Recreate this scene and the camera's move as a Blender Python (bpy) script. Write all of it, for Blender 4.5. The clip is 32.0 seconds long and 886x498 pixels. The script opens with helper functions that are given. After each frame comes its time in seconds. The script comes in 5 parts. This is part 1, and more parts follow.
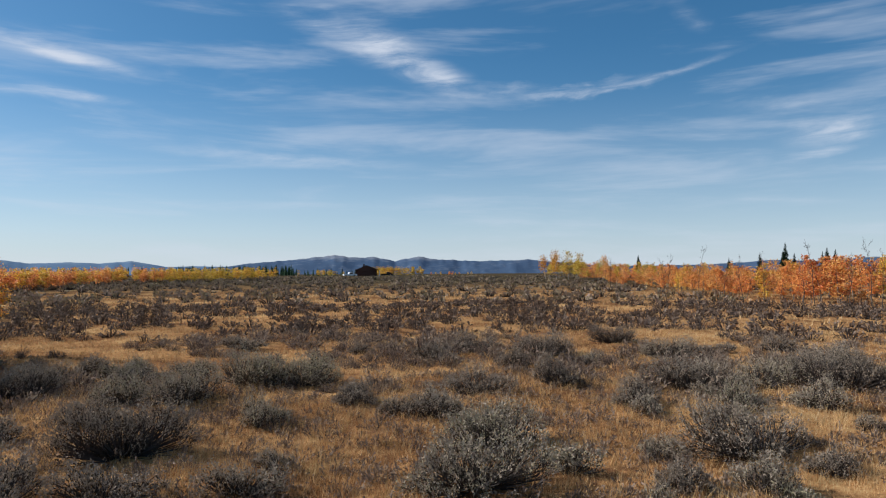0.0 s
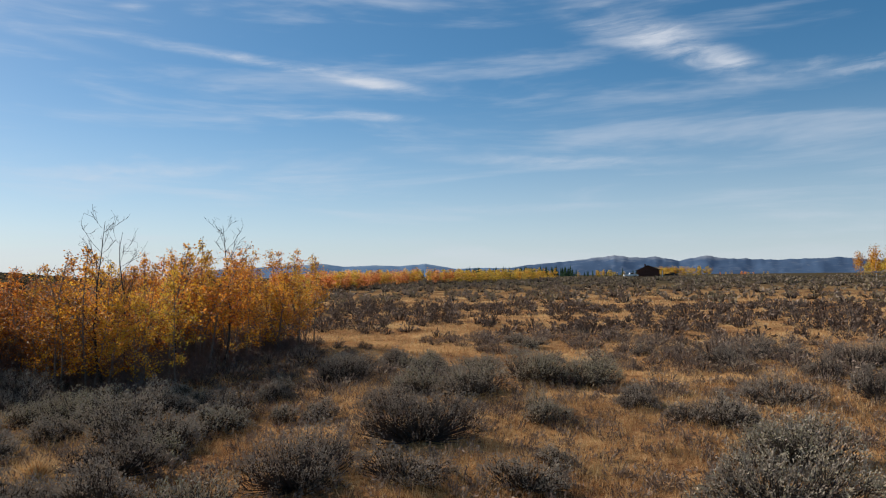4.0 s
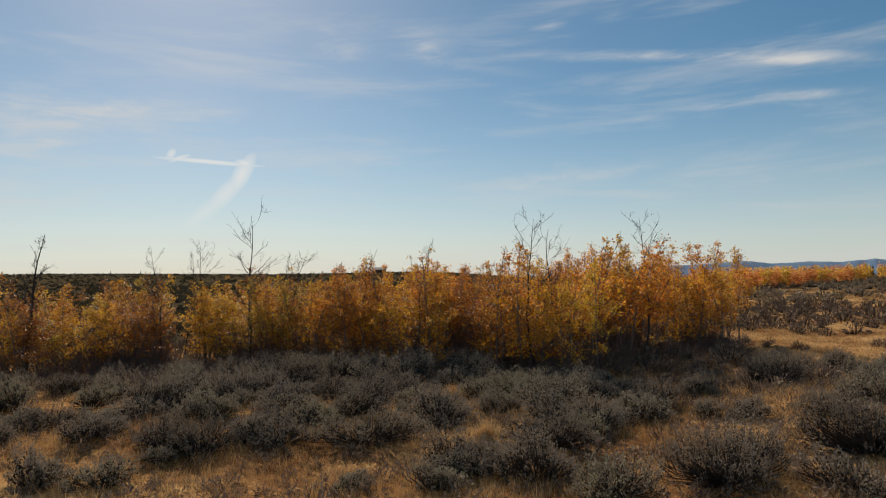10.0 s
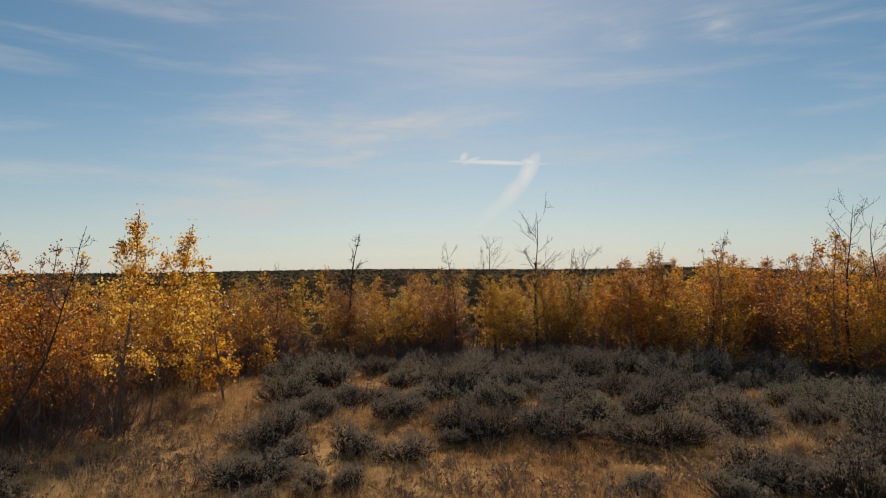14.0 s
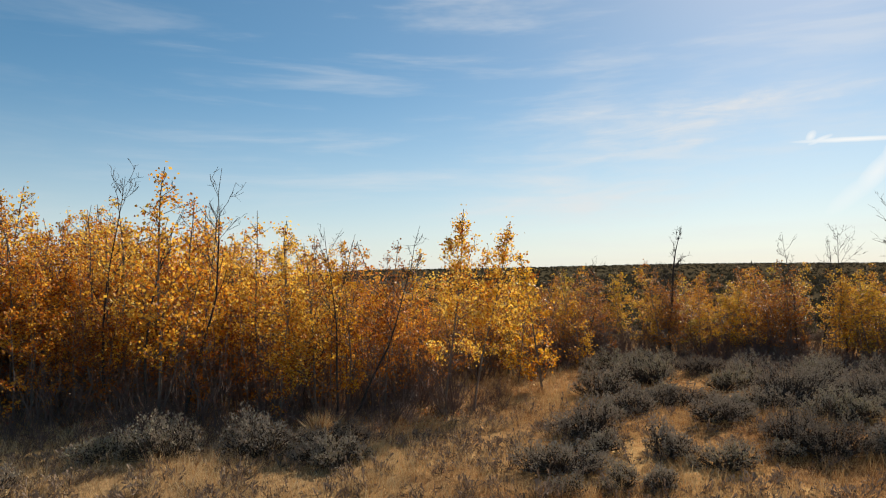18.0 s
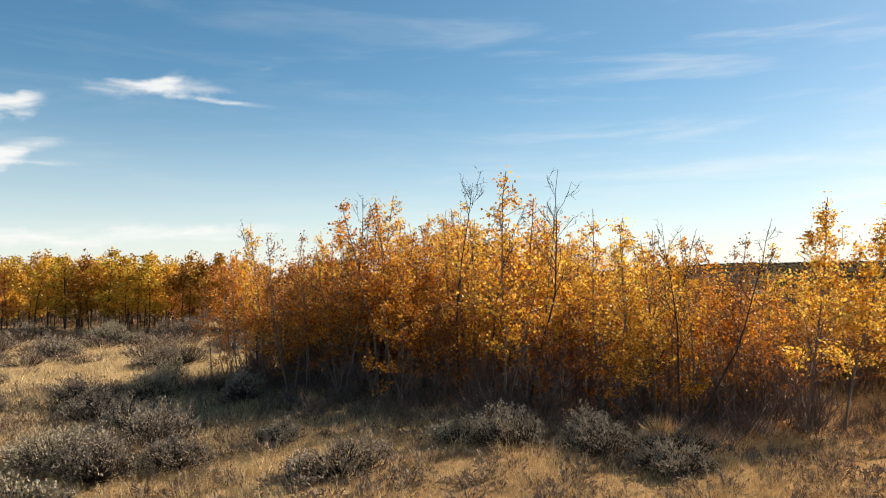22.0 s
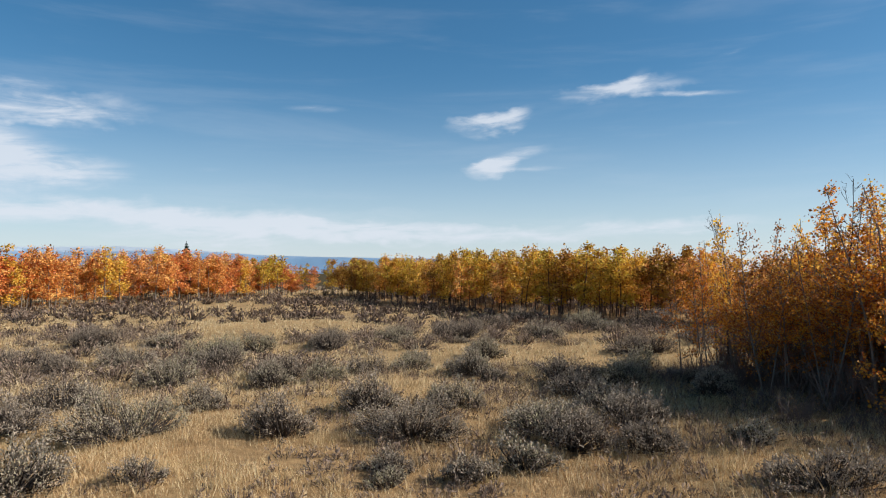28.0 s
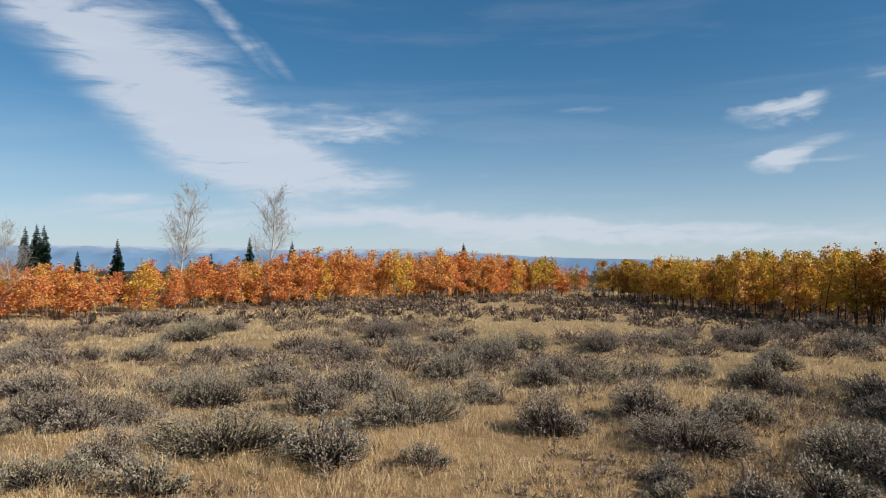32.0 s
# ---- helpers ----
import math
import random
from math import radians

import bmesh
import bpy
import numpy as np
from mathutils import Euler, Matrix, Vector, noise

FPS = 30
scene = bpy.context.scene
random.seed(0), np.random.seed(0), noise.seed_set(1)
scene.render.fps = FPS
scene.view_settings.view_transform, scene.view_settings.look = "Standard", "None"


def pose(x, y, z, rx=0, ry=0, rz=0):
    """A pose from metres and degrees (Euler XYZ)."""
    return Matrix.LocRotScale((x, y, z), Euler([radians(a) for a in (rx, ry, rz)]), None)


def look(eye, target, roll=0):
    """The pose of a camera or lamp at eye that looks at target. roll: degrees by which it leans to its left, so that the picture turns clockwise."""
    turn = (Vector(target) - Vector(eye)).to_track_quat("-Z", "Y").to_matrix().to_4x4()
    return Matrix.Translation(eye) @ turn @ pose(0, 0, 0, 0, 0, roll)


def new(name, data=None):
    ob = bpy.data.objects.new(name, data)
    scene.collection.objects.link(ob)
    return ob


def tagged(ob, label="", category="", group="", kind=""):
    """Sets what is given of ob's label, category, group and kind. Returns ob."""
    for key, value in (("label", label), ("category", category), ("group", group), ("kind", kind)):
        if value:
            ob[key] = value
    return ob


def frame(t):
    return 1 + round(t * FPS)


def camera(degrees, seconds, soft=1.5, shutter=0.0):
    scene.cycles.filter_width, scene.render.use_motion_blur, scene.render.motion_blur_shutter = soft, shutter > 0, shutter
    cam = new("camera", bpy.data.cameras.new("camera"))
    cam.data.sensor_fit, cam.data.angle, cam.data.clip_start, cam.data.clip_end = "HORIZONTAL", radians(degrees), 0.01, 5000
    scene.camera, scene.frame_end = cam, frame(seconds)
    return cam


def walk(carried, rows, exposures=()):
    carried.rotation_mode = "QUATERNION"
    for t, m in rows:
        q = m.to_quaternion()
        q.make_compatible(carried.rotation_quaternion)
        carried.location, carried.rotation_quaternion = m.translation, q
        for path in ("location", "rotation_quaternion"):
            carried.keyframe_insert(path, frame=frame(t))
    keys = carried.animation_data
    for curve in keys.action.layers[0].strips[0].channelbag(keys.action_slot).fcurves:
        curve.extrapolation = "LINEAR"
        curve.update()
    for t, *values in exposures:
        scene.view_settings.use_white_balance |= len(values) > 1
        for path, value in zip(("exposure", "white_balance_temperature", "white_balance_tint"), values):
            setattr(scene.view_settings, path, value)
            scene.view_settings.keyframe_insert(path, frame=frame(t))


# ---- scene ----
cam = camera(64.6, 32.0, soft=1.1)
PATH = [
    (0.0, pose(-0.00, 0.00, 3.00, 92.00, 0.30, -0.00)),
    (0.5, pose(-0.00, -0.01, 2.99, 92.03, 0.25, 2.64)),
    (1.0, pose(-0.01, 0.00, 2.98, 92.02, 0.28, 5.28)),
    (1.5, pose(-0.00, 0.02, 2.99, 92.05, 0.45, 8.08)),
    (2.0, pose(0.01, 0.04, 2.98, 92.06, 0.50, 11.06)),
    (2.5, pose(0.01, 0.06, 2.95, 92.10, 0.46, 14.04)),
    (3.0, pose(-0.01, 0.07, 2.95, 92.13, 0.55, 16.95)),
    (3.5, pose(-0.01, 0.09, 2.96, 92.19, 0.57, 19.84)),
    (5.5, pose(0.02, 0.14, 2.88, 92.27, 0.60, 30.11)),
    (6.0, pose(0.02, 0.14, 2.87, 92.28, 0.62, 32.79)),
    (6.5, pose(0.06, 0.10, 2.85, 92.31, 0.65, 35.68)),
    (7.0, pose(0.08, 0.07, 2.84, 92.30, 0.69, 38.34)),
    (7.5, pose(0.10, 0.08, 2.83, 92.33, 0.75, 41.13)),
    (8.0, pose(0.08, 0.09, 2.82, 92.37, 0.72, 44.02)),
    (8.5, pose(0.06, 0.10, 2.81, 92.41, 0.75, 47.03)),
    (9.0, pose(0.05, 0.10, 2.79, 92.50, 0.74, 49.98)),
    (9.5, pose(0.04, 0.09, 2.78, 92.50, 0.83, 52.96)),
    (10.0, pose(-0.01, 0.10, 2.77, 92.54, 0.87, 55.71)),
    (10.5, pose(-0.02, 0.11, 2.76, 92.55, 0.90, 58.51)),
    (11.0, pose(-0.02, 0.11, 2.76, 92.56, 0.92, 61.29)),
    (11.5, pose(-0.03, 0.13, 2.74, 92.53, 0.88, 64.13)),
    (12.0, pose(-0.08, 0.15, 2.73, 92.50, 0.82, 66.94)),
    (12.5, pose(-0.12, 0.17, 2.74, 92.48, 0.75, 69.69)),
    (13.0, pose(-0.12, 0.20, 2.73, 92.44, 0.69, 72.46)),
    (13.5, pose(-0.11, 0.19, 2.74, 92.42, 0.63, 75.38)),
    (14.0, pose(-0.11, 0.17, 2.74, 92.46, 0.62, 78.70)),
    (14.5, pose(-0.13, 0.16, 2.75, 92.41, 0.64, 82.04)),
    (16.5, pose(-0.08, 0.18, 2.76, 92.26, 0.58, 93.58)),
    (17.0, pose(-0.07, 0.18, 2.74, 92.24, 0.49, 97.04)),
    (17.5, pose(-0.08, 0.21, 2.73, 92.35, 0.51, 100.53)),
    (18.0, pose(-0.15, 0.43, 2.72, 92.32, 0.56, 104.86)),
    (18.5, pose(-0.21, 0.55, 2.71, 92.37, 0.54, 108.59)),
    (19.0, pose(-0.21, 0.56, 2.70, 92.37, 0.51, 111.90)),
    (19.5, pose(-0.20, 0.56, 2.70, 92.44, 0.49, 115.15)),
    (20.0, pose(-0.21, 0.55, 2.73, 92.52, 0.48, 118.49)),
    (20.5, pose(-0.27, 0.51, 2.76, 92.48, 0.44, 121.90)),
    (21.0, pose(-0.30, 0.46, 2.78, 92.43, 0.45, 125.44)),
    (21.5, pose(-0.31, 0.43, 2.78, 92.26, 0.49, 128.81)),
    (22.0, pose(-0.28, 0.42, 2.79, 92.12, 0.52, 132.07)),
    (22.5, pose(-0.27, 0.40, 2.80, 92.09, 0.47, 135.38)),
    (23.0, pose(-0.28, 0.40, 2.79, 91.96, 0.40, 138.61)),
    (23.5, pose(-0.29, 0.40, 2.80, 91.86, 0.34, 141.96)),
    (24.0, pose(-0.27, 0.38, 2.81, 91.92, 0.29, 145.35)),
    (24.5, pose(-0.25, 0.40, 2.80, 91.85, 0.16, 148.54)),
    (25.0, pose(-0.23, 0.40, 2.77, 91.81, 0.13, 151.46)),
    (25.5, pose(-0.24, 0.41, 2.75, 91.74, 0.05, 154.44)),
    (26.0, pose(-0.24, 0.42, 2.76, 91.69, -0.02, 157.49)),
    (26.5, pose(-0.22, 0.43, 2.76, 91.67, -0.03, 160.51)),
    (28.5, pose(-0.26, 0.44, 2.74, 91.74, -0.14, 171.74)),
    (29.0, pose(-0.28, 0.45, 2.74, 91.73, -0.21, 174.63)),
    (29.5, pose(-0.28, 0.48, 2.72, 91.79, -0.25, 177.39)),
    (30.0, pose(-0.28, 0.47, 2.72, 91.85, -0.35, 179.99)),
    (30.5, pose(-0.24, 0.41, 2.74, 91.87, -0.40, 182.60)),
    (31.0, pose(-0.22, 0.36, 2.73, 91.83, -0.48, 185.33)),
    (31.5, pose(-0.20, 0.33, 2.72, 91.77, -0.53, 188.09)),
    (32.0, pose(-0.18, 0.33, 2.72, 91.74, -0.54, 190.68)),
]
EXPOSURES = [(0.0, 0.46, 5900, 10), (3.0, 0.42, 6000, 10), (6.0, 0.44, 6350, 10), (9.0, 0.33, 6800, 9), (13.0, 0.14, 7150, 9), (16.0, 0.34, 6850, 9), (18.0, 0.62, 6850, 9),
             (21.0, 1.00, 7250, 9), (24.0, 0.90, 6600, 10), (26.0, 0.72, 6250, 10), (29.0, 0.56, 6100, 9), (32.0, 0.38, 6000, 9)]
walk(cam, PATH, EXPOSURES)

# ---- light: a clear autumn sky with cirrus, and one low sun ----
SUN_AZ, SUN_EL = 76.0, 32.0          # degrees to the left of the first view, and up
sun_way = Vector((-math.sin(radians(SUN_AZ)) * math.cos(radians(SUN_EL)),
                  math.cos(radians(SUN_AZ)) * math.cos(radians(SUN_EL)), math.sin(radians(SUN_EL))))
sun_data = bpy.data.lights.new("sun", "SUN")
sun_data.energy, sun_data.angle, sun_data.color = 5.0, radians(0.53), (1.0, 0.93, 0.82)
sun = new("sun", sun_data)
sun.matrix_world = look(sun_way * 100, (0, 0, 0))

# cirrus strokes: azimuth, elevation, length, width (degrees), slope, strength
CIRRUS_1 = [
    (10.2, 19.3, 5.9, 1.4, 25, 0.60),
    (4.3, 17.6, 5.5, 1.8, 25, 0.90),
    (-0.4, 15.6, 3.7, 1.2, 20, 0.80),
    (-5.5, 14.5, 5.1, 0.6, -0, 0.70),
    (-12.3, 14.6, 5.0, 0.6, -8, 0.70),
    (-18.8, 15.4, 5.7, 0.3, -12, 0.60),
    (-19.7, 19.1, 2.0, 1.0, 30, 0.50),
    (-29.9, 10.2, 4.8, 1.6, -8, 0.95),
    (-27.4, 12.2, 6.2, 0.6, -0, 0.50),
    (-28.4, 8.5, 2.6, 0.3, -5, 0.70),
    (-20.8, 10.2, 3.5, 0.4, -0, 0.35),
    (29.1, 16.2, 7.3, 0.9, 12, 0.50),
    (27.9, 13.0, 6.9, 0.5, 10, 0.40),
    (15.1, 9.4, 15.6, 0.8, 5, 0.35),
    (-24.6, 5.3, 10.5, 0.4, 4, 0.40),
]
CIRRUS_2 = [
    (8.4, 12.9, 11.4, 1.4, 6, 0.25),
    (21.3, 5.2, 19.4, 0.5, -0, 0.35),
    (57.0, 18.8, 4.0, 1.9, 20, 0.80),
    (52.9, 17.0, 6.5, 0.5, 8, 0.50),
    (40.2, 17.1, 9.6, 0.5, 5, 0.90),
    (29.5, 15.6, 6.5, 0.5, 8, 0.70),
    (50.4, 14.3, 2.0, 0.5, -0, 0.50),
    (30.5, 12.8, 7.8, 0.4, -0, 0.70),
    (46.5, 19.8, 1.6, 0.4, -0, 0.40),
    (41.6, 20.1, 1.6, 0.5, -0, 0.50),
    (63.2, 18.2, 4.4, 1.2, -0, 0.40),
    (45.7, 8.2, 11.7, 0.6, -5, 0.35),
    (58.0, 9.6, 5.4, 0.4, -0, 0.30),
    (12.0, 9.1, 15.1, 0.5, 2, 0.35),
    (12.1, 5.6, 13.0, 0.4, -0, 0.30),
]
CIRRUS_3 = [
    (64.1, 19.2, 3.8, 2.0, 20, 0.40),
    (46.6, 19.9, 2.5, 0.4, -15, 0.40),
    (77.1, 13.2, 10.3, 0.8, -2, 0.25),
    (58.4, 8.1, 13.7, 0.8, -4, 0.30),
    (93.8, 12.4, 17.2, 1.1, -3, 0.35),
    (47.7, 7.8, 10.5, 1.1, -8, 0.35),
    (89.6, 4.3, 19.9, 1.1, -2, 0.35),
    (89.1, 10.7, 19.2, 3.2, -12, 0.75),
    (91.2, 6.4, 19.5, 2.4, -6, 0.70),
    (81.6, 12.1, 10.0, 1.8, -10, 0.50),
    (165.0, 11.9, 3.5, 0.9, -4, 1.50),
    (163.3, 12.4, 1.9, 0.5, -18, 1.00),
    (165.2, 8.4, 2.1, 0.7, -8, 1.50),
    (163.3, 9.3, 2.9, 0.5, -12, 1.30),
    (162.5, 8.2, 3.2, 0.2, -0, 0.70),
]
CIRRUS_4 = [
    (154.6, 14.1, 4.7, 0.8, -4, 1.50),
    (153.5, 14.9, 1.3, 0.5, -30, 0.50),
    (149.3, 13.5, 3.9, 0.2, 2, 0.80),
    (146.3, 16.2, 1.8, 0.2, -8, 0.35),
    (151.5, 3.6, 11.3, 0.6, 2, 0.60),
    (186.4, 3.7, 14.2, 0.9, 3, 0.90),
    (187.8, 2.3, 14.0, 1.0, -0, 0.80),
    (165.9, 2.9, 18.3, 0.8, 1, 0.85),
    (152.1, 3.3, 7.4, 0.6, -3, 0.60),
    (179.3, 12.8, 2.4, 0.3, -3, 0.60),
    (187.2, 7.7, 1.4, 0.2, -0, 0.35),
    (220.0, 17.8, 8.5, 3.6, 30, 0.95),
    (216.6, 15.6, 9.2, 4.0, 40, 1.05),
    (212.2, 12.5, 9.0, 4.1, 42, 1.15),
    (208.1, 10.3, 6.6, 3.3, 30, 1.20),
]
CIRRUS_5 = [
    (206.7, 8.4, 7.1, 2.9, 15, 1.30),
    (202.8, 7.7, 9.0, 2.5, 6, 1.30),
    (198.3, 7.5, 6.9, 1.3, 4, 1.10),
    (208.2, 18.7, 4.4, 0.6, 45, 0.80),
    (204.7, 16.5, 2.7, 0.5, 45, 0.60),
    (202.0, 12.2, 4.5, 0.9, -8, 0.90),
    (197.4, 11.3, 5.5, 0.9, -8, 1.10),
    (214.8, 5.1, 4.6, 0.4, -3, 0.70),
    (194.6, 4.3, 27.6, 0.9, -0, 0.80),
    (212.1, 3.6, 19.4, 1.1, -0, 0.75),
    (180.8, 3.2, 20.5, 0.9, 1, 0.80),
    (221.4, 17.6, 6.0, 1.2, 20, 0.70),
]
CIRRUS_6 = [
    (211.0, 16.6, 7.5, 3.4, 42, 0.5), (208.2, 13.8, 7.0, 3.2, 45, 0.55), (209.0, 11.0, 6.0, 2.6, 20, 0.55),
    (203.0, 8.8, 5.0, 1.5, 8, 0.8), (200.3, 11.1, 4.2, 0.9, -10, 0.6),
    (7.5, 19.2, 5.5, 2.4, 25, 0.3), (2.0, 17.3, 5.0, 2.0, 25, 0.3),
]
CIRRUS = CIRRUS_6 + CIRRUS_1 + CIRRUS_2 + CIRRUS_3 + CIRRUS_4 + CIRRUS_5

CONTRAIL = [(76.9, 9.9, 0.5, 0.3, -50, 0.7), (76.3, 9.6, 0.9, 0.2, -20, 0.7), (74.1, 9.4, 4.3, 0.2, 3, 0.9), (71.5, 9.4, 0.8, 0.35, 6, 0.85), (71.7, 8.5, 1.99, 0.7, -62, 0.8), (72.8, 7.1, 2.39, 0.7, -48, 0.6), (74.2, 5.7, 2.37, 0.66, -38, 0.35)]


class Nodes:
    """Short calls for node trees."""

    def __init__(self, tree):
        self.t = tree
        self.n, self.l = tree.nodes, tree.links

    def add(self, kind):
        return self.n.new(kind)

    def plug(self, socket, value):
        if isinstance(value, bpy.types.NodeSocket):
            self.l.new(value, socket)
        else:
            socket.default_value = value

    def math(self, op, a, b=0.0, c=0.0, clamp=False):
        node = self.add("ShaderNodeMath")
        node.operation, node.use_clamp = op, clamp
        for s, v in zip(node.inputs, (a, b, c)):
            self.plug(s, v)
        return node.outputs[0]

    def noise(self, vec, scale, detail=4.0, rough=0.55, dist=0.0):
        node = self.add("ShaderNodeTexNoise")
        if vec is not None:
            self.plug(node.inputs["Vector"], vec)
        for k, v in (("Scale", scale), ("Detail", detail), ("Roughness", rough), ("Distortion", dist)):
            self.plug(node.inputs[k], v)
        return node.outputs["Fac"]

    def ramp(self, fac, *stops):
        node = self.add("ShaderNodeValToRGB")
        els = node.color_ramp.elements
        while len(els) < len(stops):
            els.new(0.5)
        for e, (p, c) in zip(els, stops):
            e.position, e.color = p, (*c, 1) if len(c) == 3 else c
        self.plug(node.inputs[0], fac)
        return node.outputs[0]

    def span(self, fac, lo, hi, a=0.0, b=1.0):
        node = self.add("ShaderNodeMapRange")
        node.interpolation_type = "SMOOTHSTEP"
        for s, v in zip(node.inputs, (fac, lo, hi, a, b)):
            self.plug(s, v)
        return node.outputs[0]

    def mix(self, fac, a, b, blend="MIX"):
        node = self.add("ShaderNodeMix")
        node.data_type, node.blend_type = "RGBA", blend
        self.plug(node.inputs[0], fac)
        for s, v in ((node.inputs[6], a), (node.inputs[7], b)):
            self.plug(s, v if isinstance(v, bpy.types.NodeSocket) else (*v, 1))
        return node.outputs[2]

    def vec(self, x, y, z):
        node = self.add("ShaderNodeCombineXYZ")
        for s, v in zip(node.inputs, (x, y, z)):
            self.plug(s, v)
        return node.outputs[0]


def build_sky():
    world = bpy.data.worlds.new("sky")
    scene.world = world
    world.use_nodes = True
    w = Nodes(world.node_tree)
    w.n.clear()
    sky = w.add("ShaderNodeTexSky")
    sky.sky_type, sky.sun_disc, sky.altitude = "NISHITA", False, 2000.0
    sky.air_density, sky.dust_density, sky.ozone_density = 1.0, 1.4, 1.2
    sky.sun_elevation, sky.sun_rotation = radians(SUN_EL), radians(-SUN_AZ)
    co = w.add("ShaderNodeTexCoord")
    xyz = w.add("ShaderNodeSeparateXYZ")
    w.l.new(co.outputs["Generated"], xyz.inputs[0])
    x, y, z = xyz.outputs
    az = w.math("ADD", w.math("MULTIPLY", w.math("ARCTAN2", w.math("MULTIPLY", y, -1), w.math("MULTIPLY", x, -1)), 57.296), 90.0)
    el = w.math("MULTIPLY", w.math("ARCSINE", z), 57.296)
    # wind-drawn coordinates
    broad = w.noise(w.vec(w.math("MULTIPLY", az, 0.10), w.math("MULTIPLY", el, 0.22), 0.0), 1.0, 3, 0.5)
    fine = w.noise(w.vec(w.math("MULTIPLY", az, 0.45), w.math("MULTIPLY", el, 0.9), 3.0), 1.0, 3, 0.55)
    bend = w.math("ADD", w.math("MULTIPLY", w.math("SUBTRACT", broad, 0.5), 2.2), w.math("MULTIPLY", w.math("SUBTRACT", fine, 0.5), 1.3))
    place = w.vec(w.math("ADD", az, w.math("MULTIPLY", bend, 0.5)), w.math("ADD", el, w.math("MULTIPLY", bend, 0.28)), 0.0)
    loose = w.vec(w.math("ADD", az, w.math("MULTIPLY", bend, 2.2)), w.math("ADD", el, w.math("MULTIPLY", bend, 1.1)), 0.0)
    total = None
    for a, e, length, width, slope, strength in CIRRUS:
        m = w.add("ShaderNodeMapping")
        m.vector_type = "TEXTURE"
        w.l.new(place if width < 0.55 else loose, m.inputs["Vector"])
        m.inputs["Location"].default_value = (a, e, 0)
        m.inputs["Rotation"].default_value = (0, 0, radians(slope))
        m.inputs["Scale"].default_value = (length * 1.25, width * 1.3, 1)
        g = w.add("ShaderNodeTexGradient")
        g.gradient_type = "SPHERICAL"
        w.l.new(m.outputs[0], g.inputs[0])
        v = w.math("MULTIPLY", w.math("POWER", g.outputs["Fac"], 0.8 if width < 1.0 else 1.25), strength)
        total = v if total is None else w.math("ADD", total, v)
    # one short broken contrail, bent by the wind
    trail = None
    for a, e, length, width, slope, strength in CONTRAIL:
        m = w.add("ShaderNodeMapping")
        m.vector_type = "TEXTURE"
        w.l.new(w.vec(w.math("ADD", az, w.math("MULTIPLY", bend, 0.12)), w.math("ADD", el, w.math("MULTIPLY", bend, 0.07)), 0.0), m.inputs["Vector"])
        m.inputs["Location"].default_value = (a, e, 0)
        m.inputs["Rotation"].default_value = (0, 0, radians(slope))
        m.inputs["Scale"].default_value = (length, width, 1)
        g = w.add("ShaderNodeTexGradient")
        g.gradient_type = "SPHERICAL"
        w.l.new(m.outputs[0], g.inputs[0])
        v = w.math("MULTIPLY", w.math("POWER", g.outputs["Fac"], 0.6), strength)
        trail = v if trail is None else w.math("MAXIMUM", trail, v)
    streak = w.noise(w.vec(w.math("MULTIPLY", az, 0.16), w.math("MULTIPLY", w.math("ADD", el, w.math("MULTIPLY", az, 0.06)), 0.9), 7.0), 1.0, 6, 0.62, 0.6)
    veil = w.noise(w.vec(w.math("MULTIPLY", az, 0.045), w.math("MULTIPLY", el, 0.34), 11.0), 1.0, 5, 0.6, 0.3)
    veil_amount = w.math("MULTIPLY", w.span(veil, 0.46, 0.74), w.span(az, 112.0, 140.0, 0.42, 0.10))
    body = w.math("MULTIPLY", total, w.math("SUBTRACT", w.math("MULTIPLY", streak, 2.5), 0.42, clamp=False))
    thick = w.math("ADD", w.math("MULTIPLY", w.span(body, 0.03, 1.45), 0.9), veil_amount, clamp=True)
    # thin haze that whitens the air towards the horizon
    low = w.math("POWER", w.math("SUBTRACT", 1.0, w.math("DIVIDE", el, 16.0), clamp=True), 1.9)
    low = w.math("MULTIPLY", low, 0.80)
    deep = w.add("ShaderNodeHueSaturation")
    w.l.new(sky.outputs[0], deep.inputs["Color"])
    deep.inputs["Saturation"].default_value, deep.inputs["Hue"].default_value = 1.36, 0.489
    deep.inputs["Value"].default_value = 1.10
    # the broad pale glow of thin cirrus round the sun
    near = w.add("ShaderNodeVectorMath")
    near.operation = "DOT_PRODUCT"
    w.l.new(co.outputs["Generated"], near.inputs[0])
    near.inputs[1].default_value = tuple(sun_way)
    glow = w.math("MULTIPLY", w.math("POWER", w.math("MAXIMUM", near.outputs["Value"], 0.0), 2.2), 0.10)
    # thin high haze evens the blue out between the sun's side and the rest
    even = w.ramp(w.math("DIVIDE", el, 90.0, clamp=True), (0.0, (6.6, 7.8, 8.4)), (0.09, (4.4, 6.1, 7.7)), (0.2, (2.3, 3.9, 6.0)), (0.6, (1.3, 2.5, 4.6)))
    air = w.mix(0.14, w.mix(glow, deep.outputs[0], (6.0, 6.9, 7.5)), even)
    col = w.mix(low, air, (7.5, 8.2, 8.6))
    col = w.mix(w.math("MULTIPLY", thick, 0.9), col, (8.6, 8.8, 9.2))
    col = w.mix(w.math("MULTIPLY", trail, 1.0, clamp=True), col, (10.6, 10.8, 11.0))
    back = w.add("ShaderNodeBackground")
    w.l.new(col, back.inputs[0])
    back.inputs[1].default_value = 0.059
    out = w.add("ShaderNodeOutputWorld")
    w.l.new(back.outputs[0], out.inputs[0])


build_sky()

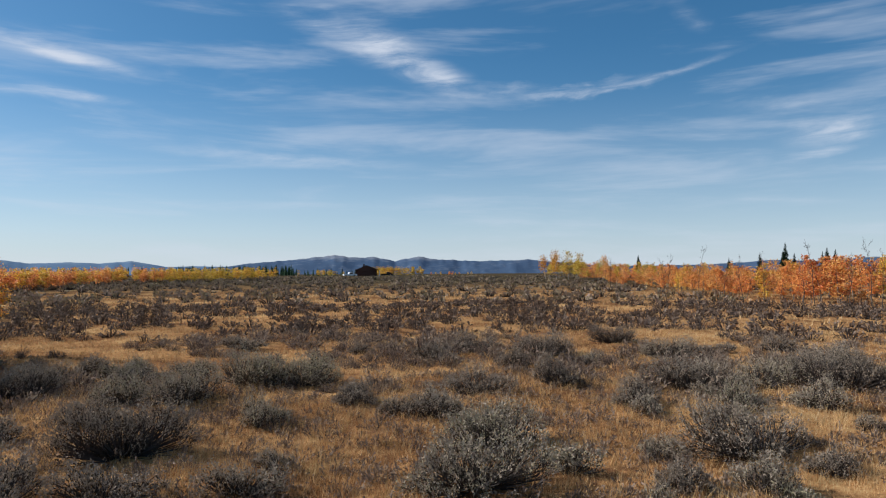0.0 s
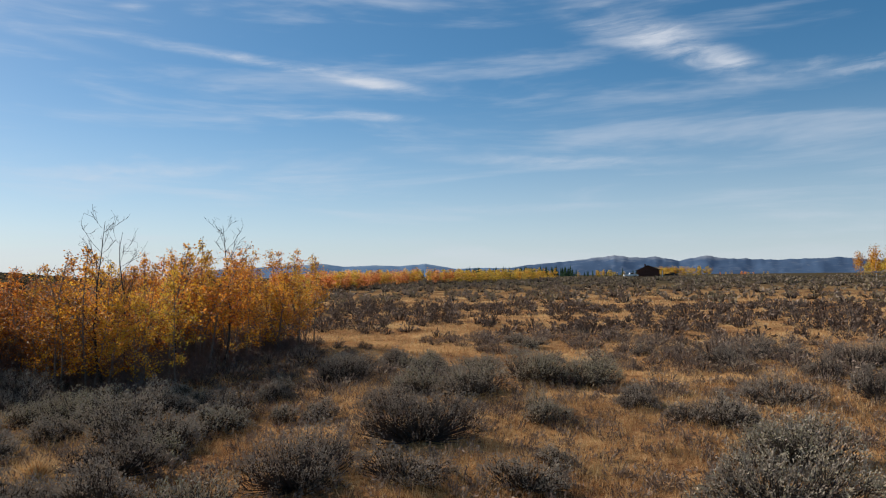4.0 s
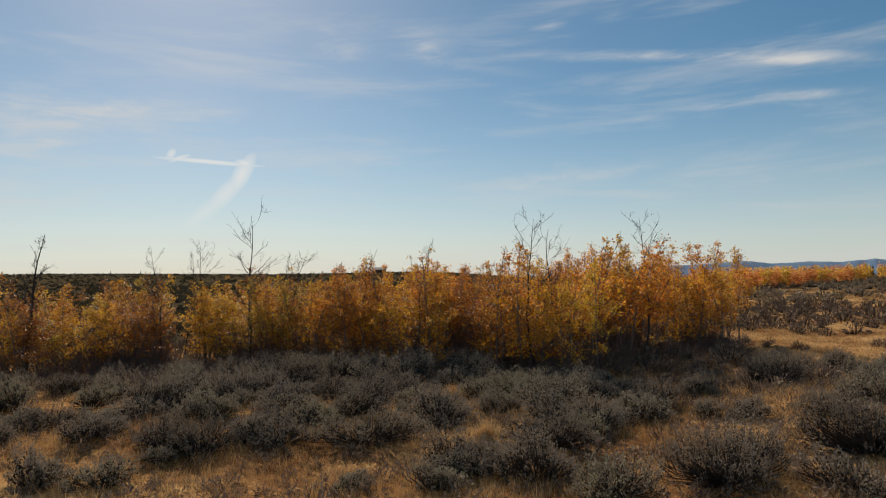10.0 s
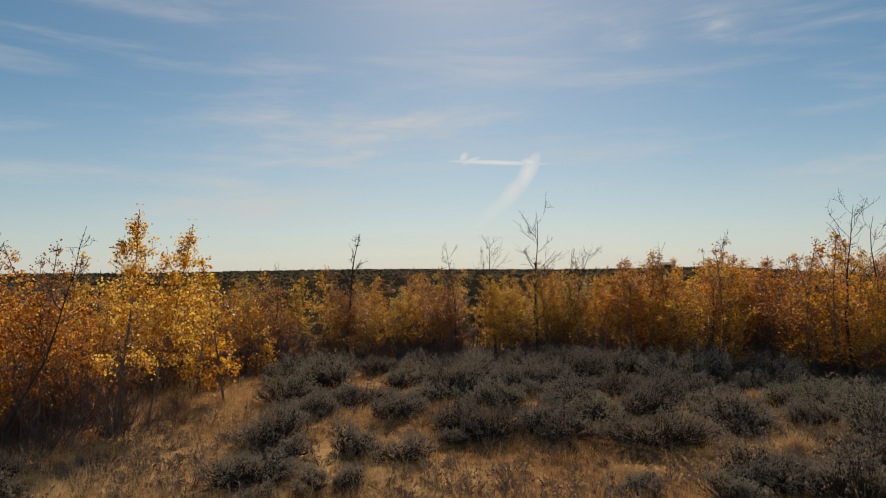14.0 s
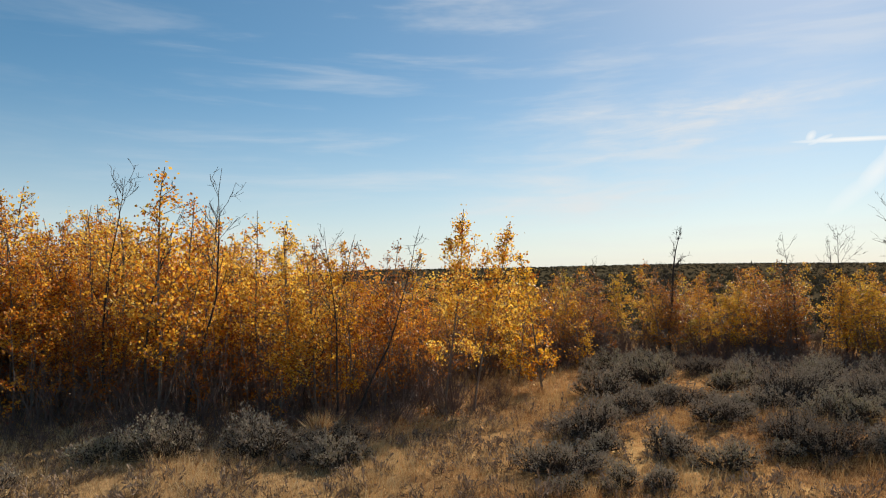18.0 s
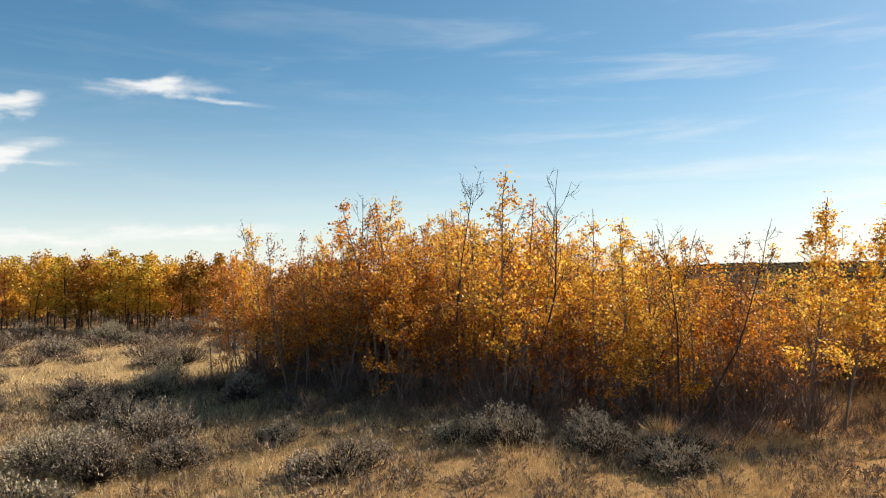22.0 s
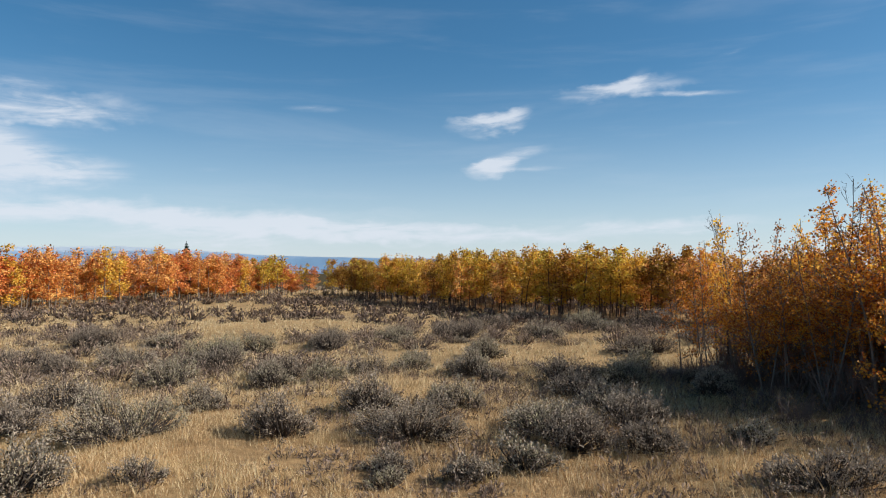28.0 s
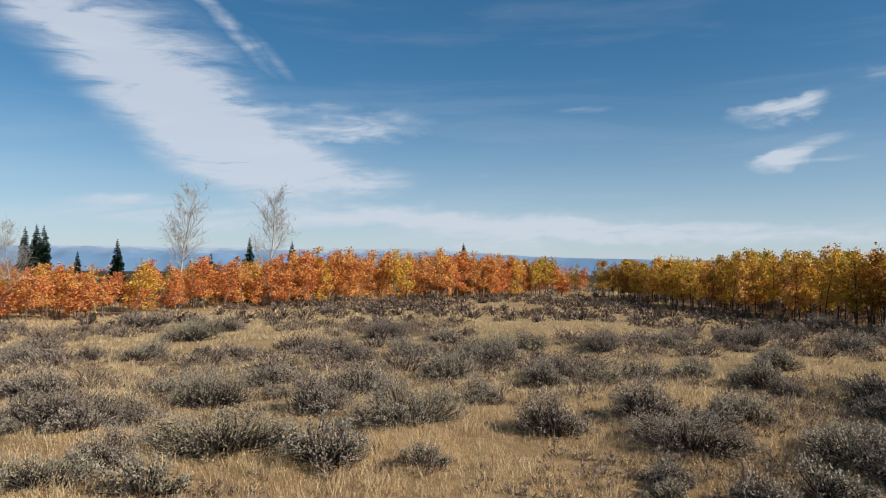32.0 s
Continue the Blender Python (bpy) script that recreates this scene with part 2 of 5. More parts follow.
# ---- materials ----
def material(name):
    m = bpy.data.materials.new(name)
    m.use_nodes = True
    s = Nodes(m.node_tree)
    s.n.clear()
    out = s.add("ShaderNodeOutputMaterial")
    return m, s, out


def finish(s, out, color, rough=0.85, height=None, bump=0.2, distance=0.02, through_light=0.0, metal=0.0, spec=0.25):
    b = s.add("ShaderNodeBsdfPrincipled")
    s.plug(b.inputs["Base Color"], color if isinstance(color, bpy.types.NodeSocket) else (*color, 1))
    s.plug(b.inputs["Roughness"], rough)
    b.inputs["Metallic"].default_value = metal
    b.inputs["Specular IOR Level"].default_value = spec
    if height is not None:
        n = s.add("ShaderNodeBump")
        n.inputs["Strength"].default_value, n.inputs["Distance"].default_value = bump, distance
        s.plug(n.inputs["Height"], height)
        s.l.new(n.outputs[0], b.inputs["Normal"])
    shader = b.outputs[0]
    if through_light > 0:
        t = s.add("ShaderNodeBsdfTranslucent")
        s.plug(t.inputs["Color"], color if isinstance(color, bpy.types.NodeSocket) else (*color, 1))
        x = s.add("ShaderNodeMixShader")
        x.inputs[0].default_value = through_light
        s.l.new(b.outputs[0], x.inputs[1])
        s.l.new(t.outputs[0], x.inputs[2])
        shader = x.outputs[0]
    s.l.new(shader, out.inputs[0])


def leaf_material(name, tones, odd, through_light=0.36):
    """Autumn leaves: each leaf takes a tone, each tree leans to one end of the scale."""
    m, s, out = material(name)
    each = s.add("ShaderNodeNewGeometry").outputs["Random Per Island"]
    tree = s.add("ShaderNodeObjectInfo").outputs["Random"]
    where = s.noise(s.add("ShaderNodeNewGeometry").outputs["Position"], 0.45, 2)
    fac = s.math("ADD", s.math("MULTIPLY", each, 0.55), s.math("ADD", s.math("MULTIPLY", tree, 0.2), s.math("MULTIPLY", s.math("SUBTRACT", where, 0.28), 0.75)))
    n = len(tones)
    col = s.ramp(fac, *[(0.12 + 0.76 * i / (n - 1), t) for i, t in enumerate(tones)])
    col = s.mix(s.math("GREATER_THAN", s.math("FRACT", s.math("MULTIPLY", each, 37.0)), 0.80), col, odd)
    finish(s, out, col, 0.55, through_light=through_light, spec=0.3)
    return m


LEAF_GOLD = leaf_material("leaf_gold", [(0.449, 0.149, 0.015), (0.653, 0.289, 0.023), (0.734, 0.397, 0.034), (0.734, 0.496, 0.069)], (0.343, 0.099, 0.015), 0.5)
LEAF_BRIGHT = leaf_material("leaf_bright", [(0.642, 0.252, 0.023), (0.766, 0.386, 0.035), (0.821, 0.504, 0.071), (0.821, 0.571, 0.140)], (0.490, 0.152, 0.019), 0.52)
LEAF_ORANGE = leaf_material("leaf_orange", [(0.479, 0.125, 0.015), (0.685, 0.241, 0.025), (0.772, 0.352, 0.038), (0.772, 0.439, 0.077)], (0.378, 0.096, 0.019), 0.5)
LEAF_OLIVE = leaf_material("leaf_olive", [(0.374, 0.184, 0.024), (0.550, 0.335, 0.036), (0.682, 0.454, 0.048), (0.506, 0.421, 0.060)], (0.308, 0.130, 0.024), 0.36)
LEAF_YELLOW = leaf_material("leaf_yellow", [(0.480, 0.224, 0.016), (0.624, 0.336, 0.024), (0.672, 0.416, 0.040), (0.528, 0.400, 0.056)], (0.384, 0.144, 0.024), 0.46)
FAR_ORANGE = leaf_material("far_leaf_orange", [(0.60, 0.22, 0.05), (0.74, 0.33, 0.08), (0.82, 0.44, 0.12), (0.82, 0.54, 0.18)], (0.46, 0.14, 0.04), 0.4)
FAR_RUST = leaf_material("far_leaf_rust", [(0.55, 0.16, 0.05), (0.70, 0.25, 0.07), (0.80, 0.34, 0.09), (0.80, 0.44, 0.13)], (0.42, 0.10, 0.04), 0.4)
FAR_GOLD = leaf_material("far_leaf_gold", [(0.529, 0.253, 0.030), (0.690, 0.380, 0.042), (0.782, 0.483, 0.060), (0.690, 0.506, 0.096)], (0.414, 0.184, 0.030), 0.36)
FAR_YELLOW = leaf_material("far_leaf_yellow", [(0.48, 0.30, 0.03), (0.60, 0.40, 0.04), (0.66, 0.46, 0.06), (0.46, 0.40, 0.08)], (0.40, 0.22, 0.03), 0.36)
FAR_BROWN = leaf_material("far_leaf_brown", [(0.26, 0.095, 0.018), (0.38, 0.165, 0.024), (0.50, 0.25, 0.03), (0.48, 0.29, 0.04)], (0.20, 0.08, 0.02), 0.3)
LEAF_BROWN = leaf_material("leaf_brown", [(0.240, 0.068, 0.018), (0.352, 0.116, 0.022), (0.464, 0.168, 0.024), (0.528, 0.240, 0.032)], (0.176, 0.064, 0.024), 0.4)


def bark_material(name, pale, dark, marks=0.5):
    m, s, out = material(name)
    co = s.add("ShaderNodeTexCoord").outputs["Object"]
    a = s.noise(co, 9.0, 5, 0.6)
    band = s.add("ShaderNodeTexNoise")
    mp = s.add("ShaderNodeMapping")
    s.l.new(co, mp.inputs[0])
    mp.inputs["Scale"].default_value = (4, 4, 26)
    s.l.new(mp.outputs[0], band.inputs["Vector"])
    scar = s.span(band.outputs["Fac"], 0.56, 0.66)
    col = s.mix(a, dark, pale)
    col = s.mix(s.math("MULTIPLY", scar, marks), col, (0.05, 0.045, 0.04))
    finish(s, out, col, 0.9, band.outputs["Fac"], 0.4, 0.01)
    return m


BARK = bark_material("aspen_bark", (0.255, 0.212, 0.170), (0.102, 0.081, 0.064))
BARK_PALE = bark_material("aspen_bark_pale", (0.476, 0.442, 0.391), (0.306, 0.281, 0.246), 0.6)
BARK_DEAD = bark_material("dead_bark", (0.085, 0.070, 0.060), (0.036, 0.029, 0.025), 0.3)
BARK_TWIG = bark_material("shrub_twig", (0.230, 0.155, 0.120), (0.097, 0.063, 0.050), 0.2)


def sage_material(name, tones):
    m, s, out = material(name)
    each = s.add("ShaderNodeNewGeometry").outputs["Random Per Island"]
    bush = s.add("ShaderNodeObjectInfo").outputs["Random"]
    spread = s.noise(s.add("ShaderNodeNewGeometry").outputs["Position"], 0.35, 3)
    fac = s.math("ADD", s.math("MULTIPLY", each, 0.34), s.math("ADD", s.math("MULTIPLY", bush, 0.42), s.math("MULTIPLY", s.math("SUBTRACT", spread, 0.22), 0.6)))
    col = s.ramp(fac, *[(0.15 + 0.7 * i / (len(tones) - 1), t) for i, t in enumerate(tones)])
    finish(s, out, col, 0.9, through_light=0.14, spec=0.03)
    return m


SAGE = sage_material("sage_leaf", [(0.158, 0.123, 0.090), (0.237, 0.189, 0.143), (0.336, 0.275, 0.212), (0.315, 0.278, 0.167)])
SAGE_FAR = sage_material("sage_leaf_far", [(0.077, 0.052, 0.037), (0.163, 0.115, 0.085), (0.282, 0.208, 0.157), (0.229, 0.182, 0.102)])
SAGE_WOOD = bark_material("sage_wood", (0.085, 0.066, 0.055), (0.035, 0.027, 0.022), 0.1)


SAGE_HILL = sage_material("sage_leaf_hill", [(0.038, 0.032, 0.020), (0.063, 0.053, 0.032), (0.091, 0.077, 0.043), (0.084, 0.077, 0.038)])
# Older lower leaves, darkened further to paint in the shade inside a bush.
SAGE_OLD_SHADED = sage_material("sage_leaf_old_shaded", [(0.034, 0.025, 0.018), (0.058, 0.044, 0.033), (0.086, 0.068, 0.050), (0.077, 0.067, 0.038)])


def pale_south(s, where):
    """The south meadow's grass is bleached paler than the rest."""
    xyz = s.add("ShaderNodeSeparateXYZ")
    s.l.new(where, xyz.inputs[0])
    edge = s.math("ADD", xyz.outputs[1], s.math("MULTIPLY", s.noise(where, 0.15, 3), 14.0))
    span = s.add("ShaderNodeVectorMath")
    span.operation = "LENGTH"
    s.l.new(where, span.inputs[0])
    return s.math("MULTIPLY", s.span(edge, 8.0, -2.0), s.span(span.outputs["Value"], 9.0, 20.0, 0.72, 1.0))


def straw_material():
    m, s, out = material("dry_grass")
    geo = s.add("ShaderNodeNewGeometry")
    each, where = geo.outputs["Random Per Island"], geo.outputs["Position"]
    patch = s.noise(where, 0.22, 4, 0.6)
    pale = pale_south(s, where)
    fac = s.math("ADD", s.math("MULTIPLY", each, 0.45), s.math("MULTIPLY", patch, 0.7))
    col = s.ramp(fac, (0.22, (0.158, 0.060, 0.023)), (0.38, (0.395, 0.197, 0.075)), (0.56, (0.568, 0.348, 0.145)), (0.85, (0.662, 0.495, 0.274)))
    col = s.mix(s.math("MULTIPLY", pale, 0.85), col, s.ramp(each, (0.06, (0.252, 0.154, 0.070)), (0.3, (0.537, 0.402, 0.219)), (0.9, (0.679, 0.565, 0.360))))
    # green undergrowth and russet stalks in patches of a step or two
    stain = s.noise(where, 0.75, 4, 0.65)
    col = s.mix(s.math("MULTIPLY", s.span(stain, 0.54, 0.66), 0.45), col, (0.260, 0.208, 0.090))
    col = s.mix(s.math("MULTIPLY", s.span(s.noise(where, 0.55, 5, 0.7, 0.4), 0.57, 0.68), 0.6), col, (0.221, 0.113, 0.054))
    finish(s, out, col, 0.8, through_light=0.14, spec=0.05)
    return m


STRAW = straw_material()


def ground_material():
    m, s, out = material("ground")
    where = s.add("ShaderNodeNewGeometry").outputs["Position"]
    fine = s.math("ADD", s.math("MULTIPLY", s.noise(where, 4.0, 6, 0.75), 0.5), s.math("MULTIPLY", s.noise(where, 22.0, 6, 0.85), 0.5))
    mid = s.noise(where, 0.9, 5, 0.6)
    wide = s.noise(where, 0.22, 4, 0.6)
    col = s.ramp(s.math("ADD", s.math("MULTIPLY", fine, 0.65), s.math("MULTIPLY", wide, 0.35)),
                 (0.40, (0.061, 0.028, 0.015)), (0.46, (0.180, 0.085, 0.038)), (0.52, (0.361, 0.195, 0.079)), (0.61, (0.508, 0.336, 0.151)))
    col = s.mix(s.math("MULTIPLY", s.span(mid, 0.56, 0.70), 0.7), col, (0.119, 0.066, 0.039))
    col = s.mix(s.math("MULTIPLY", pale_south(s, where), 0.7), col, s.mix(fine, (0.180, 0.113, 0.054), (0.458, 0.344, 0.182)))
    # far plain: the low brush closes up to a grey-olive cover
    flat = s.add("ShaderNodeVectorMath")
    flat.operation = "MULTIPLY"
    s.l.new(where, flat.inputs[0])
    flat.inputs[1].default_value = (1, 1, 0)
    span = s.add("ShaderNodeVectorMath")
    span.operation = "LENGTH"
    s.l.new(flat.outputs[0], span.inputs[0])
    dist = span.outputs["Value"]
    brush = s.noise(where, 0.035, 6, 0.65)
    speck = s.noise(where, 0.5, 3, 0.6)
    cover = s.math("MULTIPLY", s.span(dist, 70.0, 160.0), s.span(s.math("ADD", s.math("MULTIPLY", brush, 0.7), s.math("MULTIPLY", speck, 0.3)), 0.20, 0.34))
    xyz = s.add("ShaderNodeSeparateXYZ")
    s.l.new(where, xyz.inputs[0])
    west = s.math("MULTIPLY", s.span(xyz.outputs[0], -24.0, -34.0), s.span(dist, 230.0, 120.0))
    west = s.math("MULTIPLY", west, s.math("MULTIPLY", s.span(xyz.outputs[1], 70.0, 45.0), s.span(xyz.outputs[1], -34.0, -22.0)))
    cover = s.math("MAXIMUM", cover, west)
    col = s.mix(s.math("MULTIPLY", cover, 0.92), col, (0.046, 0.040, 0.025))
    relief = s.math("ADD", fine, s.math("MULTIPLY", mid, 1.5))
    finish(s, out, col, 0.95, relief, 0.7, 0.05, spec=0.0)
    return m


GROUND = ground_material()


def plain_material(name, a, b, scale=6.0, rough=0.7, metal=0.0, bump=0.15, spec=0.3):
    m, s, out = material(name)
    co = s.add("ShaderNodeTexCoord").outputs["Object"]
    n = s.noise(co, scale, 5, 0.6)
    finish(s, out, s.mix(n, a, b), rough, n, bump, 0.01, metal=metal, spec=spec)
    return m


NEEDLE = sage_material("spruce_needle", [(0.010, 0.022, 0.012), (0.018, 0.036, 0.018), (0.026, 0.048, 0.024), (0.035, 0.06, 0.03)])
LOG_WOOD = plain_material("stained_log", (0.075, 0.032, 0.022), (0.13, 0.055, 0.035), 3.0)
ROOF_METAL = plain_material("dark_roof", (0.05, 0.025, 0.02), (0.085, 0.042, 0.034), 2.0, 0.5)
WHITE_PAINT = plain_material("white_paint", (0.72, 0.72, 0.70), (0.80, 0.80, 0.79), 2.0, 0.4)
DARK_GLASS = plain_material("dark_glass", (0.02, 0.022, 0.025), (0.03, 0.033, 0.037), 2.0, 0.1, spec=0.6)
RUBBER = plain_material("rubber", (0.02, 0.02, 0.02), (0.035, 0.035, 0.035), 9.0, 0.8)


def mountain_material(name, hazed_forest, bare, snow, snow_at):
    m, s, out = material(name)
    geo = s.add("ShaderNodeNewGeometry")
    n = s.noise(geo.outputs["Position"], 0.008, 6, 0.65)
    xyz = s.add("ShaderNodeSeparateXYZ")
    s.l.new(geo.outputs["Position"], xyz.inputs[0])
    high = s.math("ADD", s.math("DIVIDE", xyz.outputs[2], snow_at), s.math("MULTIPLY", s.math("SUBTRACT", n, 0.5), 1.1))
    col = s.mix(s.span(high, 0.72, 1.0), hazed_forest, bare)
    col = s.mix(s.math("MULTIPLY", s.span(high, 1.0, 1.3), 0.7), col, snow)
    patch = s.noise(geo.outputs["Position"], 0.02, 5, 0.7)
    col = s.mix(s.math("MULTIPLY", s.span(patch, 0.52, 0.66), 0.35), col, bare)
    finish(s, out, col, 1.0, spec=0.0)
    return m


# Distance haze is put into these colours: blue slopes, paler on the farther ranges.
MOUNT_NEAR = mountain_material("mountain_forest_hazed", (0.058, 0.090, 0.148), (0.158, 0.180, 0.223), (0.331, 0.317, 0.310), 92.0)
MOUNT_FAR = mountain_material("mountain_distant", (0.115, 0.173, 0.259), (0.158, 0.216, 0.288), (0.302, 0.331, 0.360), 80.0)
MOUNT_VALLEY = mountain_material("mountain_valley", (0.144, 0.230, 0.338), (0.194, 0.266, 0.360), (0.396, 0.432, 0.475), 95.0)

# ---- the ground: one sheet from the camera's feet to the horizon ----
def smooth(a, b, v):
    t = np.clip((v - a) / (b - a), 0, 1)
    return t * t * (3 - 2 * t)


def gz(x, y):
    """Height of the ground."""
    x, y = np.asarray(x, float), np.asarray(y, float)
    r = np.hypot(x, y)
    az = np.degrees(np.arctan2(-y, -x)) + 90.0
    z = 0.09 * np.sin(x * 0.37 + 1.1) * np.sin(y * 0.33 + 0.4) + 0.04 * np.sin(x * 0.93 + y * 0.61) + 0.03 * np.sin(1.7 * x - 1.3 * y + 2.0)
    z = z * smooth(1.0, 6.0, r)
    front = smooth(-75, -40, az) * (1 - smooth(40, 62, az))
    z = z + 1.9 * front * smooth(50, 220, r)
    hill = smooth(44, 60, az) * (1 - smooth(108, 128, az))
    z = z + hill * (9.6 * smooth(70, 560, r) + 0.9 * np.sin(az * 0.16 + 0.4) * smooth(200, 560, r))
    back = smooth(140, 160, az) * (1 - smooth(228, 250, az))
    z = z - back * 16.0 * smooth(95, 420, r)
    return z


def mesh_of(name, verts, faces, mats, index=None, smooth_faces=False):
    me = bpy.data.meshes.new(name)
    verts = np.asarray(verts, np.float32).reshape(-1, 3)
    if isinstance(faces, np.ndarray):
        k = faces.shape[1]
        me.vertices.add(len(verts))
        me.vertices.foreach_set("co", verts.ravel())
        me.loops.add(faces.size)
        me.loops.foreach_set("vertex_index", faces.astype(np.int32).ravel())
        me.polygons.add(len(faces))
        me.polygons.foreach_set("loop_start", np.arange(0, faces.size, k, dtype=np.int32))
        me.polygons.foreach_set("loop_total", np.full(len(faces), k, np.int32))
    else:
        me.from_pydata(verts.tolist(), [], [list(f) for f in faces])
    for m in mats if isinstance(mats, (list, tuple)) else [mats]:
        me.materials.append(m)
    if index is not None:
        me.polygons.foreach_set("material_index", np.asarray(index, np.int32))
    if smooth_faces:
        me.polygons.foreach_set("use_smooth", np.ones(len(me.polygons), bool))
    me.update(calc_edges=True)
    me.validate()
    return me


def part(name, me, parent, label=""):
    ob = new(name, me)
    ob.parent = parent
    return tagged(ob, label)


def build_ground():
    rings = np.concatenate([np.linspace(0.0, 3.0, 4), np.geomspace(3.6, 60, 90), np.geomspace(63, 4700, 80)])
    sectors = 420
    a = np.linspace(0, 2 * np.pi, sectors, endpoint=False)
    rr, aa = np.meshgrid(rings[1:], a, indexing="ij")
    x, y = rr * np.cos(aa), rr * np.sin(aa)
    v = np.stack([x.ravel(), y.ravel(), gz(x, y).ravel()], 1)
    v = np.concatenate([v, [[0, 0, float(gz(0, 0))]]])
    i, j = np.meshgrid(np.arange(len(rings) - 2), np.arange(sectors), indexing="ij")
    jn = (j + 1) % sectors
    quads = np.stack([i * sectors + j, (i + 1) * sectors + j, (i + 1) * sectors + jn, i * sectors + jn], -1).reshape(-1, 4)
    centre = len(v) - 1
    fan = np.stack([np.full(sectors, centre), np.arange(sectors), (np.arange(sectors) + 1) % sectors, np.full(sectors, centre)], 1)
    faces = [tuple(q) for q in quads.tolist()] + [tuple(q[:3]) for q in fan.tolist()]
    me = mesh_of("ground", v, faces, GROUND, smooth_faces=True)
    tagged(new("ground", me), "dry golden grassland with bare reddish-brown soil patches", "ground", kind="structure")


build_ground()


def fractal(x, seed, octaves=6):
    z, amp, fr = 0.0, 1.0, 1.0
    for k in range(octaves):
        z = z + amp * noise.noise(Vector((x[0] * fr + seed, x[1] * fr - seed, seed * 0.7 + k)))
        amp, fr = amp * 0.5, fr * 2.05
    return z


def mountain_range(label, mat, far, az0, az1, crest, seed, rough=0.25, steps=260, rows=14, foot=-60.0):
    """A range with real relief: crest is a list of (azimuth, elevation in degrees)."""
    v, f = [], []
    depth = 700.0
    for i in range(steps + 1):
        az = az0 + (az1 - az0) * i / steps
        el = np.interp(az, [c[0] for c in crest], [c[1] for c in crest])
        top = math.tan(radians(el)) * far + 3.0
        fade = min(1.0, i / 14, (steps - i) / 14)
        for j in range(rows + 1):
            s = j / rows
            d = far - depth * (1 - s) + 60 * fractal((az * 0.35, s * 2.0), seed + 9, 3)
            lift = s ** 0.8
            n = fractal((az * 0.45, s * 2.5), seed, 4)
            z = foot + (top - foot) * lift * (1 + 0.42 * n * (1 - s) * s) + top * rough * fractal((az * 1.6, 4.0), seed + 3) * 0.22 * s ** 3
            z = foot + (z - foot) * fade
            v.append((-math.sin(radians(az)) * d, math.cos(radians(az)) * d, z))
    for i in range(steps):
        for j in range(rows):
            k = i * (rows + 1) + j
            f.append((k, k + 1, k + rows + 2, k + rows + 1))
    ob = new("backdrop", mesh_of("backdrop", v, f, mat, smooth_faces=True))
    return tagged(ob, label, "mountain", kind="structure")


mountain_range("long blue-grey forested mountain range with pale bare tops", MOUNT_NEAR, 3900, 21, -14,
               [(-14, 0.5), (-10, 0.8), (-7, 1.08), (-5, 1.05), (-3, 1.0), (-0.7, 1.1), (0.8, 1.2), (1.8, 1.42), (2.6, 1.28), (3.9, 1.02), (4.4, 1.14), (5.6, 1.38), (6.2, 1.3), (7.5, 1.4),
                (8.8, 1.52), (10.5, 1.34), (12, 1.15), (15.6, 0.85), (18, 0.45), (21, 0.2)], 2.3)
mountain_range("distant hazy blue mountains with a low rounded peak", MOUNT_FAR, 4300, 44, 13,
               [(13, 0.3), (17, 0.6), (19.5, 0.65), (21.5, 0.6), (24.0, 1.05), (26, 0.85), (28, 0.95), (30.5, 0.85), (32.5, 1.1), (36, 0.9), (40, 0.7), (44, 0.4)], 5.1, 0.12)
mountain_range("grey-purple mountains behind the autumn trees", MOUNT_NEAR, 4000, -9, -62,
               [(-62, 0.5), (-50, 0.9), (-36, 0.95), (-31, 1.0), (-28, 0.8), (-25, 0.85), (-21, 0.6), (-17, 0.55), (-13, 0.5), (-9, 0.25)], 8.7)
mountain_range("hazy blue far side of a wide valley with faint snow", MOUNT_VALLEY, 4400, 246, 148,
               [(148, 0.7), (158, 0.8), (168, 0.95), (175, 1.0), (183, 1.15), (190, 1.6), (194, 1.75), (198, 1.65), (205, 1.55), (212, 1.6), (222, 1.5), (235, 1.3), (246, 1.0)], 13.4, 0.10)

# ---- plant shapes ----
def tube(v, f, pts, r0, r1, sides=5):
    """Adds a tapered tube along pts."""
    base = len(v)
    n = len(pts)
    for i, p in enumerate(pts):
        p = np.asarray(p)
        d = np.asarray(pts[min(i + 1, n - 1)]) - np.asarray(pts[max(i - 1, 0)])
        d = d / (np.linalg.norm(d) + 1e-9)
        u = np.cross(d, (0.31, 0.95, 0.05))
        u /= np.linalg.norm(u) + 1e-9
        w = np.cross(d, u)
        r = r0 + (r1 - r0) * i / (n - 1)
        for k in range(sides):
            a = 2 * math.pi * k / sides
            v.append(tuple(p + r * (math.cos(a) * u + math.sin(a) * w)))
    for i in range(n - 1):
        for k in range(sides):
            a, b = base + i * sides + k, base + i * sides + (k + 1) % sides
            f.append((a, b, b + sides, a + sides))


def grow(rng, start, way, length, steps, lift, wobble):
    """A limb: a wandering line that bends towards the light."""
    p, d = np.array(start, float), np.array(way, float)
    d /= np.linalg.norm(d)
    pts = [p.copy()]
    for _ in range(steps):
        d = d + rng.normal(0, wobble, 3) + np.array([0, 0, lift])
        d /= np.linalg.norm(d)
        p = p + d * length / steps
        pts.append(p.copy())
    return pts


